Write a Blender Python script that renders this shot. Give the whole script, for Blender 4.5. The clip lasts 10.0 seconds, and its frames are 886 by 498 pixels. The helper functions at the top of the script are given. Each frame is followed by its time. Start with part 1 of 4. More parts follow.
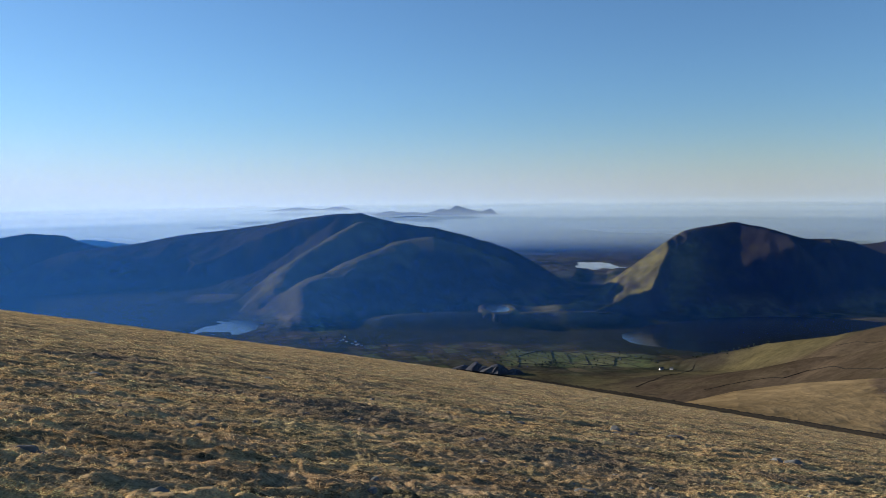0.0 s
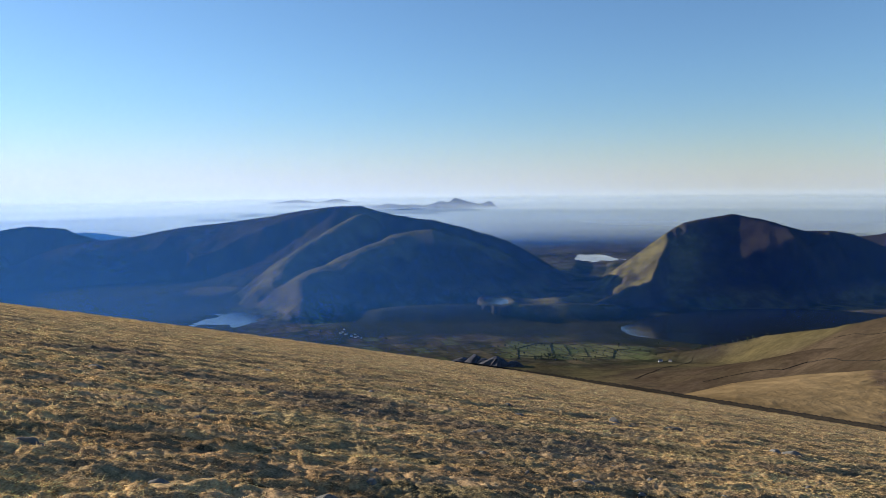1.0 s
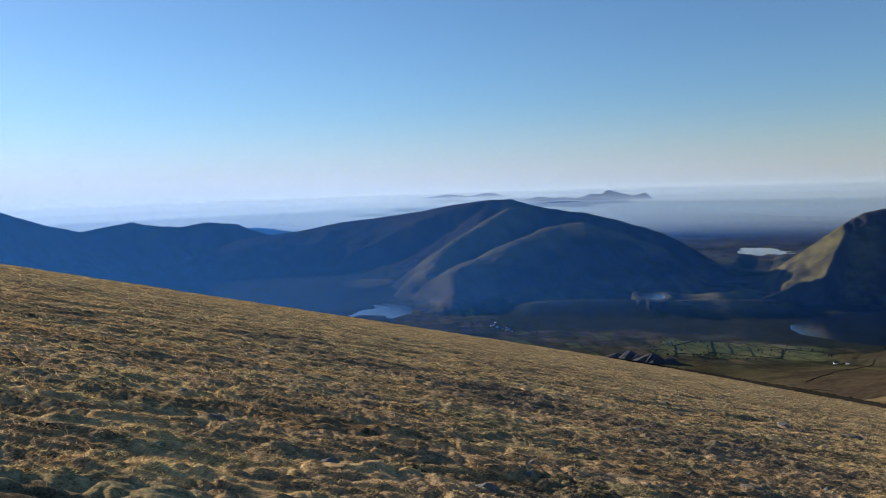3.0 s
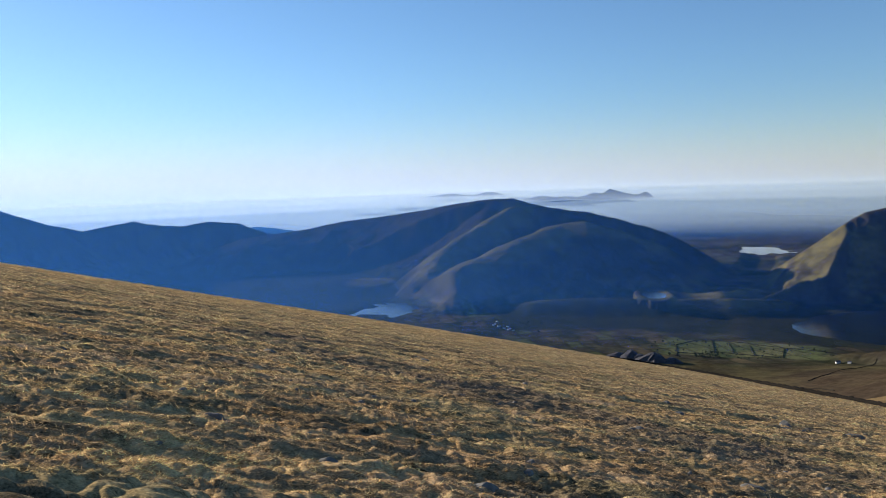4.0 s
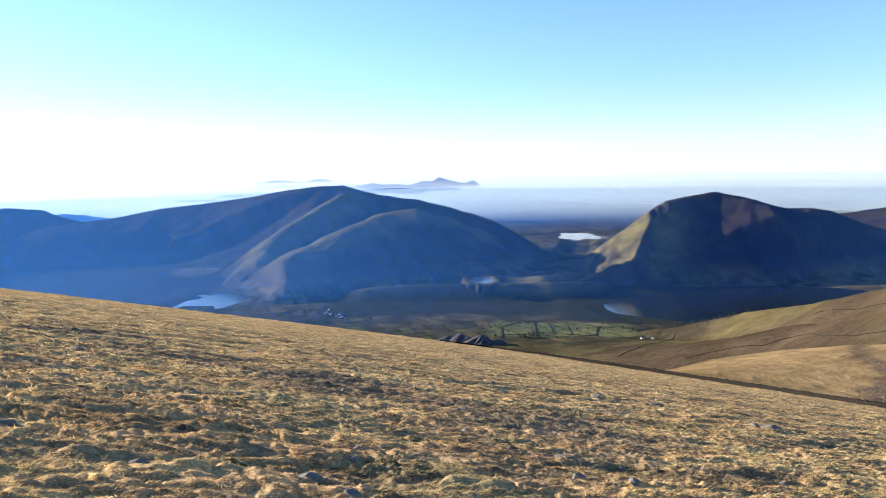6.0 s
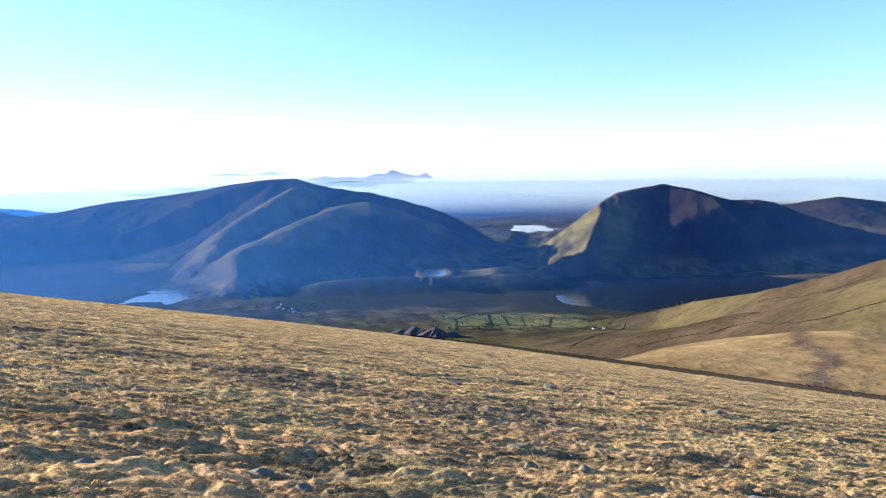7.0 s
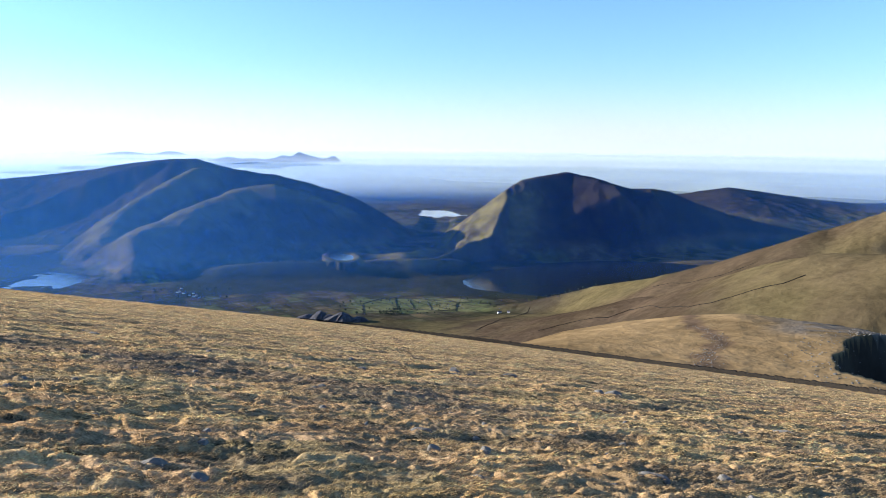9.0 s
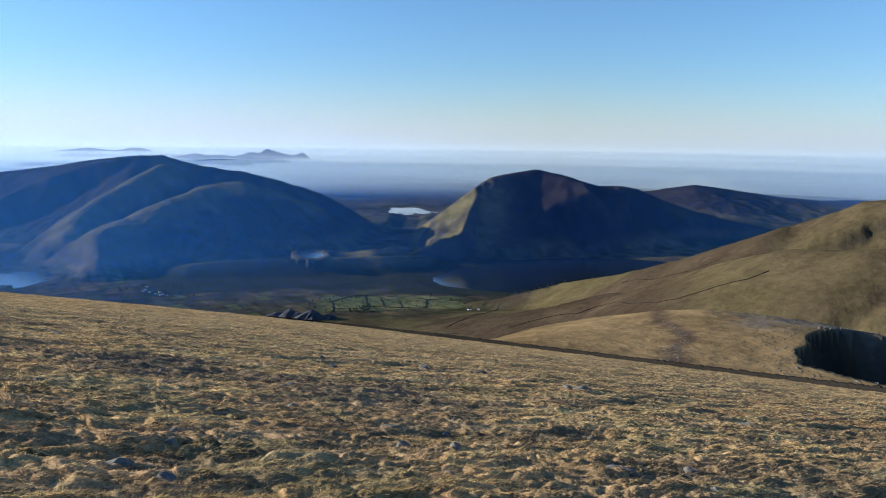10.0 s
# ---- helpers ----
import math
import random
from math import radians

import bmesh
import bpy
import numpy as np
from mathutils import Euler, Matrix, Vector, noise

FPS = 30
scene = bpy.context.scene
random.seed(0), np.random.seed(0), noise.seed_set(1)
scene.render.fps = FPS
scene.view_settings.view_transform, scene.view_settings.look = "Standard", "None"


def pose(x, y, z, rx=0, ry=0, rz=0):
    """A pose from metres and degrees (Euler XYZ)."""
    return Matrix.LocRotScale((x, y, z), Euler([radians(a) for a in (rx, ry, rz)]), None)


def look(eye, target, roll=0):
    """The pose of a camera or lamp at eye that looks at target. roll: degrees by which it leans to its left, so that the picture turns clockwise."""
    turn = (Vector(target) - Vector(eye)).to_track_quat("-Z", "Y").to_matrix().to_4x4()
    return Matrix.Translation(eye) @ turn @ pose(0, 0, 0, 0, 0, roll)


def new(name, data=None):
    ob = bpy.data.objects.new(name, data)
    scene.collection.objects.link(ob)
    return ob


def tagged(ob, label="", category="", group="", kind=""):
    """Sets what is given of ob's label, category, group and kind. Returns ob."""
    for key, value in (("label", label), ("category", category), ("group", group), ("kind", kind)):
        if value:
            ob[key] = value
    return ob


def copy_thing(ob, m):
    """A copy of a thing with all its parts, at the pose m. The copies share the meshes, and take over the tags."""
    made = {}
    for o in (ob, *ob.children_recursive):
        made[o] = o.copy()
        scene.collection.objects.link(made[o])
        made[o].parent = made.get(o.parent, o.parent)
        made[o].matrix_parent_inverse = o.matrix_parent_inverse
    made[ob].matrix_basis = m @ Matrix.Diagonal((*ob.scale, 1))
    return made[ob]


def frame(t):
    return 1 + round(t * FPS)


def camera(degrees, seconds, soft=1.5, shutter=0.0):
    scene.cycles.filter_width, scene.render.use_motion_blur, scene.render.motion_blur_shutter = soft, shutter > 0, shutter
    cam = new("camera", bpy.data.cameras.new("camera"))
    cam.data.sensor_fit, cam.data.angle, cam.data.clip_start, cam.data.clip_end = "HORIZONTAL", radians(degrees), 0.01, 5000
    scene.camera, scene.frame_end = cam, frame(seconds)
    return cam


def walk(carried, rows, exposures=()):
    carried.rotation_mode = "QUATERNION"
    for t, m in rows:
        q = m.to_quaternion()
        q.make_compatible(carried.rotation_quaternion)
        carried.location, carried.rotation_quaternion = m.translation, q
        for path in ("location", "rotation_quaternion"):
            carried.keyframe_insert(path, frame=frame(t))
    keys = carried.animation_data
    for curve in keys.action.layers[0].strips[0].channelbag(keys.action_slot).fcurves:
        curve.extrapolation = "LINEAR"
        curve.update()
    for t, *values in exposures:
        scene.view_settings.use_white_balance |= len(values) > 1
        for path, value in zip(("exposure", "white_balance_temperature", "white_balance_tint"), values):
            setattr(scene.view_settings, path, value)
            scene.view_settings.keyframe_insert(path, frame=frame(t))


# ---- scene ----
# Camera: a phone turned by hand on a hillside. Origin at the feet, y ahead at the start, x to the right.
EYE = 1.6
cam = camera(61.5, 10.0, 0.45)
ROWS = [
    (0.0, 0.000, 0.000, 0.000, 85.44, 0.66, -0.05),
    (0.5, 0.001, 0.012, -0.003, 85.19, 0.64, -0.07),
    (1.0, 0.006, -0.001, -0.006, 84.86, 0.71, -0.12),
    (1.5, -0.024, -0.016, -0.001, 84.61, 0.80, 0.10),
    (1.8, -0.049, -0.040, 0.004, 84.58, 1.17, 2.85),
    (2.0, -0.065, -0.056, 0.007, 84.56, 1.42, 6.59),
    (2.2, -0.074, -0.069, 0.006, 84.60, 1.58, 9.20),
    (2.5, -0.086, -0.089, 0.006, 84.65, 1.83, 10.63),
    (2.7, -0.080, -0.081, 0.004, 84.64, 1.83, 11.05),
    (3.8, -0.050, -0.041, -0.009, 84.56, 1.86, 11.60),
    (4.0, -0.044, -0.033, -0.011, 84.55, 1.87, 11.51),
    (4.5, -0.015, 0.033, -0.030, 84.13, 1.35, 7.12),
    (5.0, 0.004, 0.025, -0.023, 83.84, 0.85, 3.18),
    (5.5, 0.035, 0.028, -0.027, 83.58, 1.00, 0.81),
    (5.7, 0.040, 0.026, -0.028, 83.45, 0.99, -0.19),
    (6.8, 0.067, 0.011, -0.033, 82.77, 0.96, -4.03),
    (7.0, 0.072, 0.008, -0.034, 82.65, 0.96, -4.98),
    (7.5, 0.082, -0.037, -0.021, 82.31, 0.56, -7.14),
    (8.0, 0.097, 0.038, -0.048, 81.92, 0.20, -8.79),
    (8.5, 0.110, 0.039, -0.047, 81.59, -0.13, -10.61),
    (9.0, 0.117, 0.045, -0.049, 81.44, -0.52, -11.93),
    (9.5, 0.112, 0.019, -0.053, 81.31, -0.67, -13.06),
    (10.0, 0.123, 0.019, -0.051, 81.25, -0.72, -14.24),
]
EXPOSURES = [(0.0, 0.64, 6350, 10), (0.5, 0.77, 6550, 11), (1.0, 0.89, 6750, 12), (1.5, 0.95, 6750, 12), (2.0, 0.86, 6650, 12), (2.5, 0.56, 6450, 11), (4.0, 0.84, 6700, 12), (5.0, 1.42, 6950, 14),
             (5.5, 1.62, 6900, 14), (7.0, 1.88, 6600, 14), (7.5, 1.97, 6550, 14), (8.5, 2.08, 6450, 14), (9.0, 1.62, 6350, 13), (9.5, 1.2, 6200, 11), (10.0, 1.02, 6200, 10)]
walk(cam, [(t, pose(x, y, EYE + z, rx, ry, rz)) for t, x, y, z, rx, ry, rz in ROWS], EXPOSURES)

# ---- light ----
SUN_BEARING, SUN_HEIGHT = -67.0, 12.0
world = bpy.data.worlds.new("world")
scene.world = world
world.use_nodes = True
wn = world.node_tree.nodes
sky = wn.new("ShaderNodeTexSky")
sky.sky_type, sky.sun_disc = "NISHITA", False
sky.sun_elevation, sky.sun_rotation = radians(SUN_HEIGHT), radians(SUN_BEARING)
sky.altitude, sky.air_density, sky.dust_density, sky.ozone_density = 900.0, 1.0, 0.2, 4.3
world.node_tree.links.new(sky.outputs[0], wn["Background"].inputs[0])
wn["Background"].inputs[1].default_value = 0.097
sun = new("sun", bpy.data.lights.new("sun", "SUN"))
sun.data.energy, sun.data.angle, sun.data.color = 5.0, radians(0.5), (1.0, 0.9, 0.74)
sb, sh = radians(SUN_BEARING), radians(SUN_HEIGHT)
sun.matrix_world = look((0, 0, 0), (-math.sin(sb) * math.cos(sh), -math.cos(sb) * math.cos(sh), -math.sin(sh)))


# ---- numbers: noise, distances, shapes of the land ----
def hash01(i, j, seed):
    h = (i.astype(np.int64) * 374761393 + j.astype(np.int64) * 668265263 + seed * 1442695041) & 0xFFFFFFFF
    h = ((h ^ (h >> 13)) * 1274126177) & 0xFFFFFFFF
    return ((h ^ (h >> 16)) & 0xFFFFFF) / float(0xFFFFFF)


def vnoise(x, y, seed=0):
    """Smooth noise from -1 to 1."""
    i, j = np.floor(x), np.floor(y)
    u, v = x - i, y - j
    u, v = u * u * u * (u * (u * 6 - 15) + 10), v * v * v * (v * (v * 6 - 15) + 10)
    a, b = hash01(i, j, seed), hash01(i + 1, j, seed)
    c, d = hash01(i, j + 1, seed), hash01(i + 1, j + 1, seed)
    return 2 * (a + (b - a) * u + (c - a) * v + (a - b - c + d) * u * v) - 1


def fbm(x, y, size, octaves=4, seed=0, gain=0.5):
    total, amp, norm = 0.0, 1.0, 0.0
    for k in range(octaves):
        ca, sa = math.cos(0.7 * k), math.sin(0.7 * k)
        total = total + amp * vnoise((ca * x - sa * y) / size, (sa * x + ca * y) / size, seed + 17 * k)
        norm += amp
        size, amp = size / 2.03, amp * gain
    return total / norm


def smooth(a, b, v):
    s = np.clip((v - a) / (b - a), 0, 1)
    return s * s * (3 - 2 * s)


def smax(a, b, k):
    h = np.clip(0.5 + 0.5 * (a - b) / k, 0, 1)
    return b + (a - b) * h + k * h * (1 - h)


def squeeze(r):
    """The land is true to scale near by; beyond the brow it is drawn in towards the eye along each line of sight, so that 100 km fit into 5."""
    far = 3600 + 1290 * (lambda u: u / (1 + u))(np.maximum(r - 9000, 0) * 0.4 / 1290)
    mid = np.where(r < 1500, 200 + (r - 200) * (400 / 1300), 0.4 * r)
    return np.where(r < 200, r, np.where(r < 9000, mid, far))


def placed(x, y, z):
    """From metres east of the line of view, ahead of and above the eye to the scene's place."""
    r = np.maximum(np.hypot(x, y), 1e-6)
    k = squeeze(r) / r
    drop = r * r / (2 * 6371000 * 1.16)
    return x * k, y * k, (z - drop) * k + EYE


def along(points, x, y):
    """Distance from a line of points in plan, and the height of the line at the nearest place."""
    best, high, total = np.full(x.shape, 1e12), np.zeros(x.shape), np.zeros(x.shape)
    for (ax, ay, az), (bx, by, bz) in zip(points, points[1:]):
        ux, uy = bx - ax, by - ay
        t = np.clip(((x - ax) * ux + (y - ay) * uy) / (ux * ux + uy * uy + 1e-9), 0, 1)
        d = (x - ax - t * ux) ** 2 + (y - ay - t * uy) ** 2
        weight = (d / 10000 + 0.01) ** -3
        best, high, total = np.minimum(best, d), high + weight * (az + t * (bz - az)), total + weight
    return np.sqrt(best), high / total


def spur(points, x, y, gentle, wide, steep):
    """A rib that runs down towards the camera, gentle towards negative x and steep on the other side."""
    px, py, pz = [np.array(c, float)[::-1] for c in zip(*points)]
    side = x - np.interp(y, py, px)
    z = np.interp(y, py, pz) - 1.2 * np.maximum(py[0] - y, 0) - 1.2 * np.maximum(y - py[-1], 0)
    wide = np.interp(y, np.linspace(py[0], py[-1], 5), wide)
    left = gentle * np.minimum(-side, wide) + 1.25 * np.maximum(-side - wide, 0)
    return z - np.where(side < 0, left, steep * side)


def crest(points, x, y, steep, fall, blunt=40.0):
    """A ridge: steep at the top and running out below, fall metres deep at most."""
    d, z = along(points, x, y)
    d = np.sqrt(d * d + blunt * blunt) - blunt
    return z - fall * (1 - np.exp(-d * steep / fall))


def slope_near(x, y):
    """The hillside under the feet."""
    return -EYE - (0.2473 * y + 0.1628 * x + (0.0391 * x * x + -0.0417 * y * y + -0.0195 * x * y) / 1000)


def wall_reach(b):
    return np.interp(b, [-180, -60, -42, 0, 5, 14, 32, 48, 60, 180], [150, 150, 175, 250, 250, 215, 165, 135, 125, 125])


# Ridges: crest points (x, y, z against the eye), steepness, depth, bluntness of the crest, roughness
RIDGES = [
    ([(-2839, 6179, -455), (-2620, 6275, -427), (-2200, 6382, -357), (-1783, 6458, -317), (-1367, 6355, -259), (-1036, 6113, -210), (-819, 5893, -183)], 1.2, 900, 1200, 30),
    ([(-849, 5788, -188), (-777, 5748, -174), (-621, 5716, -175), (-510, 5677, -205), (-354, 5589, -242), (-57, 5500, -279), (193, 5497, -344), (493, 5578, -446), (702, 5556, -553), (950, 5519, -667)], 1.15, 640, 40, 40),
    ([(-601, 5517, -231), (-733, 5249, -306), (-857, 5028, -376), (-968, 4804, -460), (-977, 4495, -550)], 1.2, 560, 150, 62),
    ([(294, 5091, -444), (119, 5049, -369), (-71, 4999, -310), (-242, 4994, -331), (-379, 4785, -374), (-537, 4569, -425), (-694, 4446, -486), (-790, 4227, -535),
      (-845, 4012, -615)], 1.0, 460, 190, 62),
    ([(-1905, 5690, -545), (-1602, 5782, -451), (-1245, 5767, -397), (-972, 5718, -331), (-743, 5702, -277)], 1.5, 500, 30, 35),
    ([(-6200, 3900, 0), (-5026, 4872, 33), (-4799, 5096, -90), (-4633, 5247, -192), (-4455, 5399, -283), (-4385, 5711, -360), (-4301, 5899, -336), (-4155, 6123, -298),
      (-4050, 6194, -335), (-3854, 6434, -371), (-3703, 6637, -339), (-3404, 6683, -370), (-3178, 6572, -432), (-2824, 6405, -488), (-2534, 6094, -536),
      (-2300, 5800, -640)], 0.9, 800, 40, 45),
    ([(-4238, 8390, -493), (-4088, 8465, -459), (-3907, 8550, -482), (-3701, 8750, -556), (-3481, 8947, -603)], 0.4, 400, 40, 20),
    ([(-2627, 6272, -619), (-2500, 6324, -548), (-2394, 6365, -519), (-2267, 6411, -568), (-2137, 6456, -614)], 0.5, 260, 20, 20),
    ([(1252, 4892, -468), (1298, 4829, -396), (1370, 4788, -321), (1444, 4735, -286), (1654, 4771, -258), (1880, 4794, -229), (2075, 4822, -265), (2270, 4844, -317), (2376, 4871, -345), (2545, 4819, -344), (2660, 4814, -367), (2863, 4755, -455), (3056, 4693, -524), (3305, 4582, -576), (3513, 4425, -621), (3704, 4200, -731)], 1.0, 950, 45, 36),
    ([(3977, 6942, -550), (4120, 6857, -516), (4352, 6713, -472), (4678, 6613, -513), (5121, 6405, -574), (5461, 6251, -603), (5783, 6092, -587), (6177, 5693, -566)], 0.25, 300, 80, 25),
    ([(930, 2840, -668), (1173, 2652, -566), (1271, 2382, -486), (1328, 2118, -392), (1408, 1944, -313), (1463, 1774, -242), (1546, 1703, -196),
      (1593, 1659, -164), (1628, 1624, -157), (1698, 1552, -124), (2000, 1300, -60)], 0.45, 740, 60, 12),
    ([(991, 1852, -434), (1065, 1693, -358), (1117, 1537, -289), (1135, 1461, -264), (1148, 1386, -241), (1181, 1291, -230), (1210, 1194, -212), (1261, 1140, -196),
      (1500, 900, -150)], 0.5, 640, 70, 8),
    ([(-560, 3960, -705), (-300, 3930, -665), (0, 3920, -650), (300, 3890, -655), (640, 3910, -648), (900, 3990, -668)], 0.65, 120, 60, 20),
    ([(640, 4080, -645), (575, 4262, -596), (500, 4230, -620)], 0.45, 120, 40, 10),
    ([(-1650, 4800, -668), (-1300, 4850, -672)], 0.2, 60, 150, 6),
]
FAR_RIDGES = [
    ([(-2451, 25181, -749), (-1784, 25237, -624), (-1404, 25261, -687), (-926, 25283, -674), (-600, 25293, -716), (-350, 25298, -662), (-62, 25300, -569), (225, 25299, -611),
      (457, 25296, -460), (935, 25283, -600), (1278, 25268, -680), (1622, 25248, -588), (1945, 25225, -801), (2050, 24600, -850)], 0.22, 420, 60, 45),
    ([(-8817, 33871, -893), (-7841, 34110, -783), (-6670, 34359, -647), (-5839, 34510, -765), (-5456, 34572, -745), (-5069, 34631, -646), (-4631, 34692, -652),
      (-4168, 34751, -790), (-3519, 34823, -850), (-2863, 34883, -820)], 0.2, 300, 100, 40),
    ([(-3900, 15500, -840), (-3000, 18500, -815), (-2000, 21500, -790), (-900, 23000, -770)], 0.06, 90, 300, 25),
]
COAST = [(-5200, 13200), (-6500, 11500), (-9000, 9500), (-14000, 8000), (-23000, 6000), (-22000, -12000), (14033, -17753), (16301, -5594), (13267, 4594), (10500, 7500), (8600, 9800),
         (7200, 11000), (5200, 13000), (4000, 14350), (3420, 14700), (3150, 15580), (2680, 17500), (2250, 19000), (2130, 20500), (2080, 23400), (1900, 26000), (0, 30000), (-2200, 36000),
         (-9116, 34500), (-8476, 25779), (-7972, 23166), (-8602, 22514), (-7714, 21463), (-8153, 20514), (-9231, 20145), (-9749, 18780), (-8166, 16442), (-6536, 14730), (-5636, 13886)]
HEADLAND = [(-15500, 32800), (-13000, 30600), (-10100, 28400), (-9000, 29500), (-12500, 32600), (-15000, 34500)]
# Lakes: centre, half width, half length, turn, level, raggedness of the shore, width of the bank
LAKES = [(-1120, 3920, 160, 200, 0, -716, 0.8, 1.4), (292, 4020, 62, 130, 0, -648, 0.3, 0.4), (1498, 7298, 190, 330, 0, -757, 0.8, 1.4), (1640, 3610, 780, 460, 10, -722, 0.12, 0.14)]
# Tinted haze sheets in the valleys: distance, density, height over which they thin out
HAZE = [(2700, 0.12, 1500), (3650, 0.13, 1500), (7900, 0.30, 1500)]
# Glowing air sheets over the plain and behind the coast: distance, density, height over which they thin out, top,
# softness of the foot
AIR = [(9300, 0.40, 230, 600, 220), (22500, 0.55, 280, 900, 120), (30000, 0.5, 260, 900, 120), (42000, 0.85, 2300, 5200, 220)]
PATH = [(285, 482, 0), (236, 390, 0), (209, 326, 0), (191, 292, 0), (163, 259, 0), (131, 209, 0)]
# The pass between the two mountains: a trough with a flat floor
PASS = [(560, 4300, -712), (720, 4650, -730), (900, 5100, -740), (1130, 5700, -745), (1300, 6300, -750), (1500, 7300, -757)]
# Spurs with a gentle side towards the sun and a steep one behind: crest points, grade of the gentle side, its width from the foot up, grade of the steep side
SPURS = [
    ([(2500, 4800, -345), (2384, 4565, -392), (2254, 4407, -480), (2140, 4274, -563), (2037, 4124, -671)], 0.4, [60, 90, 120, 150, 160], 1.15),
    ([(1488, 4700, -330), (1277, 4419, -491), (1183, 4238, -568), (996, 4132, -622), (855, 4061, -660), (752, 4010, -680)], 0.5, [160, 200, 260, 300, 320], 1.2),
]
GULLY = [(930, 990, 0), (1000, 1035, 0), (1080, 1055, 0), (1250, 1080, 0)]
MAWR_CREST = 8
# the brink behind which the back of the western mountain lies
BRINK_B, BRINK_R = [-60, -19, -18.5, -15.5, -12.2, -9.65, -7.4, -6, 0], [6150, 6100, 6000, 6000, 5900, 5800, 5750, 5700, 5600]


def in_land(x, y, ring):
    """Signed distance to a coast: plus inside."""
    inside, best = np.zeros(x.shape, bool), np.full(x.shape, 1e12)
    for (ax, ay), (bx, by) in zip(ring, ring[1:] + ring[:1]):
        t = np.clip(((x - ax) * (bx - ax) + (y - ay) * (by - ay)) / ((bx - ax) ** 2 + (by - ay) ** 2), 0, 1)
        best = np.minimum(best, (x - ax - t * (bx - ax)) ** 2 + (y - ay - t * (by - ay)) ** 2)
        cross = ((ay > y) != (by > y)) & (x < (bx - ax) * (y - ay) / (by - ay + 1e-9) + ax)
        inside ^= cross
    return np.sqrt(best) * np.where(inside, 1, -1)


def land(x, y):
    """Height of the land against the eye."""
    r = np.hypot(x, y)
    b = np.degrees(np.arctan2(x, y))
    lie = np.interp(r, [0, 250, 600, 1300, 1900, 2400, 2900, 3400, 5000, 7000, 9000, 14000, 200000],
                    [0, -80, -198, -415, -555, -650, -700, -718, -715, -755, -780, -835, -845])
    lie = lie - 45 * (1 - smooth(160, 480, r))
    rough = fbm(x, y, 900, 5, 3)
    wx, wy = fbm(x, y, 520, 4, 11), fbm(x, y, 520, 4, 13)
    crags = fbm(x, y, 70, 4, 15, 0.6)
    gully = 1 - np.abs(fbm(x, y, 300, 5, 9)) * 2
    lie = lie + smooth(600, 2500, r) * (6 * rough + 2.5 * fbm(x, y, 140, 3, 5))
    # the brow beyond the wall and the pale spur
    wr = wall_reach(b)
    tw = -slope_near(wr * np.sin(np.radians(b)), wr * np.cos(np.radians(b))) / wr
    tc = np.interp(b, [-180, 0, 14, 18.3, 21.8, 26, 30.6, 34.3, 38.1, 41.8, 43.6, 46, 60, 180], [0.35, 0.33, 0.30, 0.279, 0.257, 0.24, 0.227, 0.219, 0.219, 0.22, 0.223, 0.226, 0.22, 0.3])
    rc = np.interp(b, [18, 22, 26, 31, 38, 46, 60], [620, 600, 580, 560, 520, 460, 420])
    s = np.clip((r - wr) / (rc - wr), 0, 1)
    tn = tw + 0.012 * smooth(0, 0.12, s) * (1 - smooth(0.1, 0.5, s)) + (tc - tw) * smooth(-0.15, 1.05, s)
    brow = -np.minimum(r, rc) * tn - 0.55 * np.maximum(r - rc, 0)
    brow = brow + smooth(30, 200, r - wr) * (2.0 * fbm(x, y, 90, 4, 21))
    brow = np.where(r < wr, slope_near(x, y), brow)
    # the hollow with its crags
    hx, hy = x - 258, y - 208
    hd = np.hypot((hx * 0.77 - hy * 0.64) / 62, (hx * 0.64 + hy * 0.77) / 135) + 0.16 * fbm(x, y, 70, 4, 33)
    brow = brow - 95 * (1 - smooth(0.72, 1.0, hd))
    z = smax(lie, brow, 14)
    # the mountains and the low rises of the valley
    for n, (points, steep, fall, blunt, amp) in enumerate(RIDGES):
        px, py = [p[0] for p in points], [p[1] for p in points]
        near = (x > min(px) - 2600) & (x < max(px) + 2600) & (y > min(py) - 2600) & (y < max(py) + 2600)
        if not near.any():
            continue
        xn, yn = x[near], y[near]
        span = along(points, xn, yn)[0]
        away = smooth(30, 420, span)
        c = crest(points, xn + 0.9 * amp * wx[near] * away, yn + 0.9 * amp * wy[near] * away, steep, fall, blunt)
        c = c + amp * (0.5 * rough[near] + 0.45 * (gully[near] - 0.55) + 0.4 * crags[near]) * (0.3 + 0.7 * away) * (1 - 0.85 * smooth(700, 1700, span))
        if n == 0:
            c = c - 1.25 * np.maximum(np.interp(b[near], BRINK_B, BRINK_R) + 70 * wx[near] - r[near], 0)
        z[near] = smax(z[near], c, 14)
    near = (x > 300) & (x < 3200) & (y > 3400) & (y < 5200)
    if near.any():
        for points, gentle, wide, steep in SPURS:
            c = spur(points, x[near] + 40 * wx[near], y[near] + 40 * wy[near], gentle, wide, steep) + 10 * crags[near] + 14 * (gully[near] - 0.55)
            z[near] = smax(z[near], c, 12)
        # the tilted face below the summit, with a sharp edge on its far side
        edge = np.interp(y[near], [3600, 4420, 4534, 4795, 4900], [2150, 2115, 2108, 1880, 1800])
        c = -229 + 0.40 * (x[near] - 1880) + 0.57 * (y[near] - 4795) - 1.35 * np.maximum(x[near] - edge, 0) - 2.0 * np.maximum(y[near] - 4795, 0)
        c = c - 1.3 * np.maximum(4410 + 60 * wx[near] - y[near], 0)
        z[near] = smax(z[near], c + 9 * crags[near] + 10 * (gully[near] - 0.55), 12)
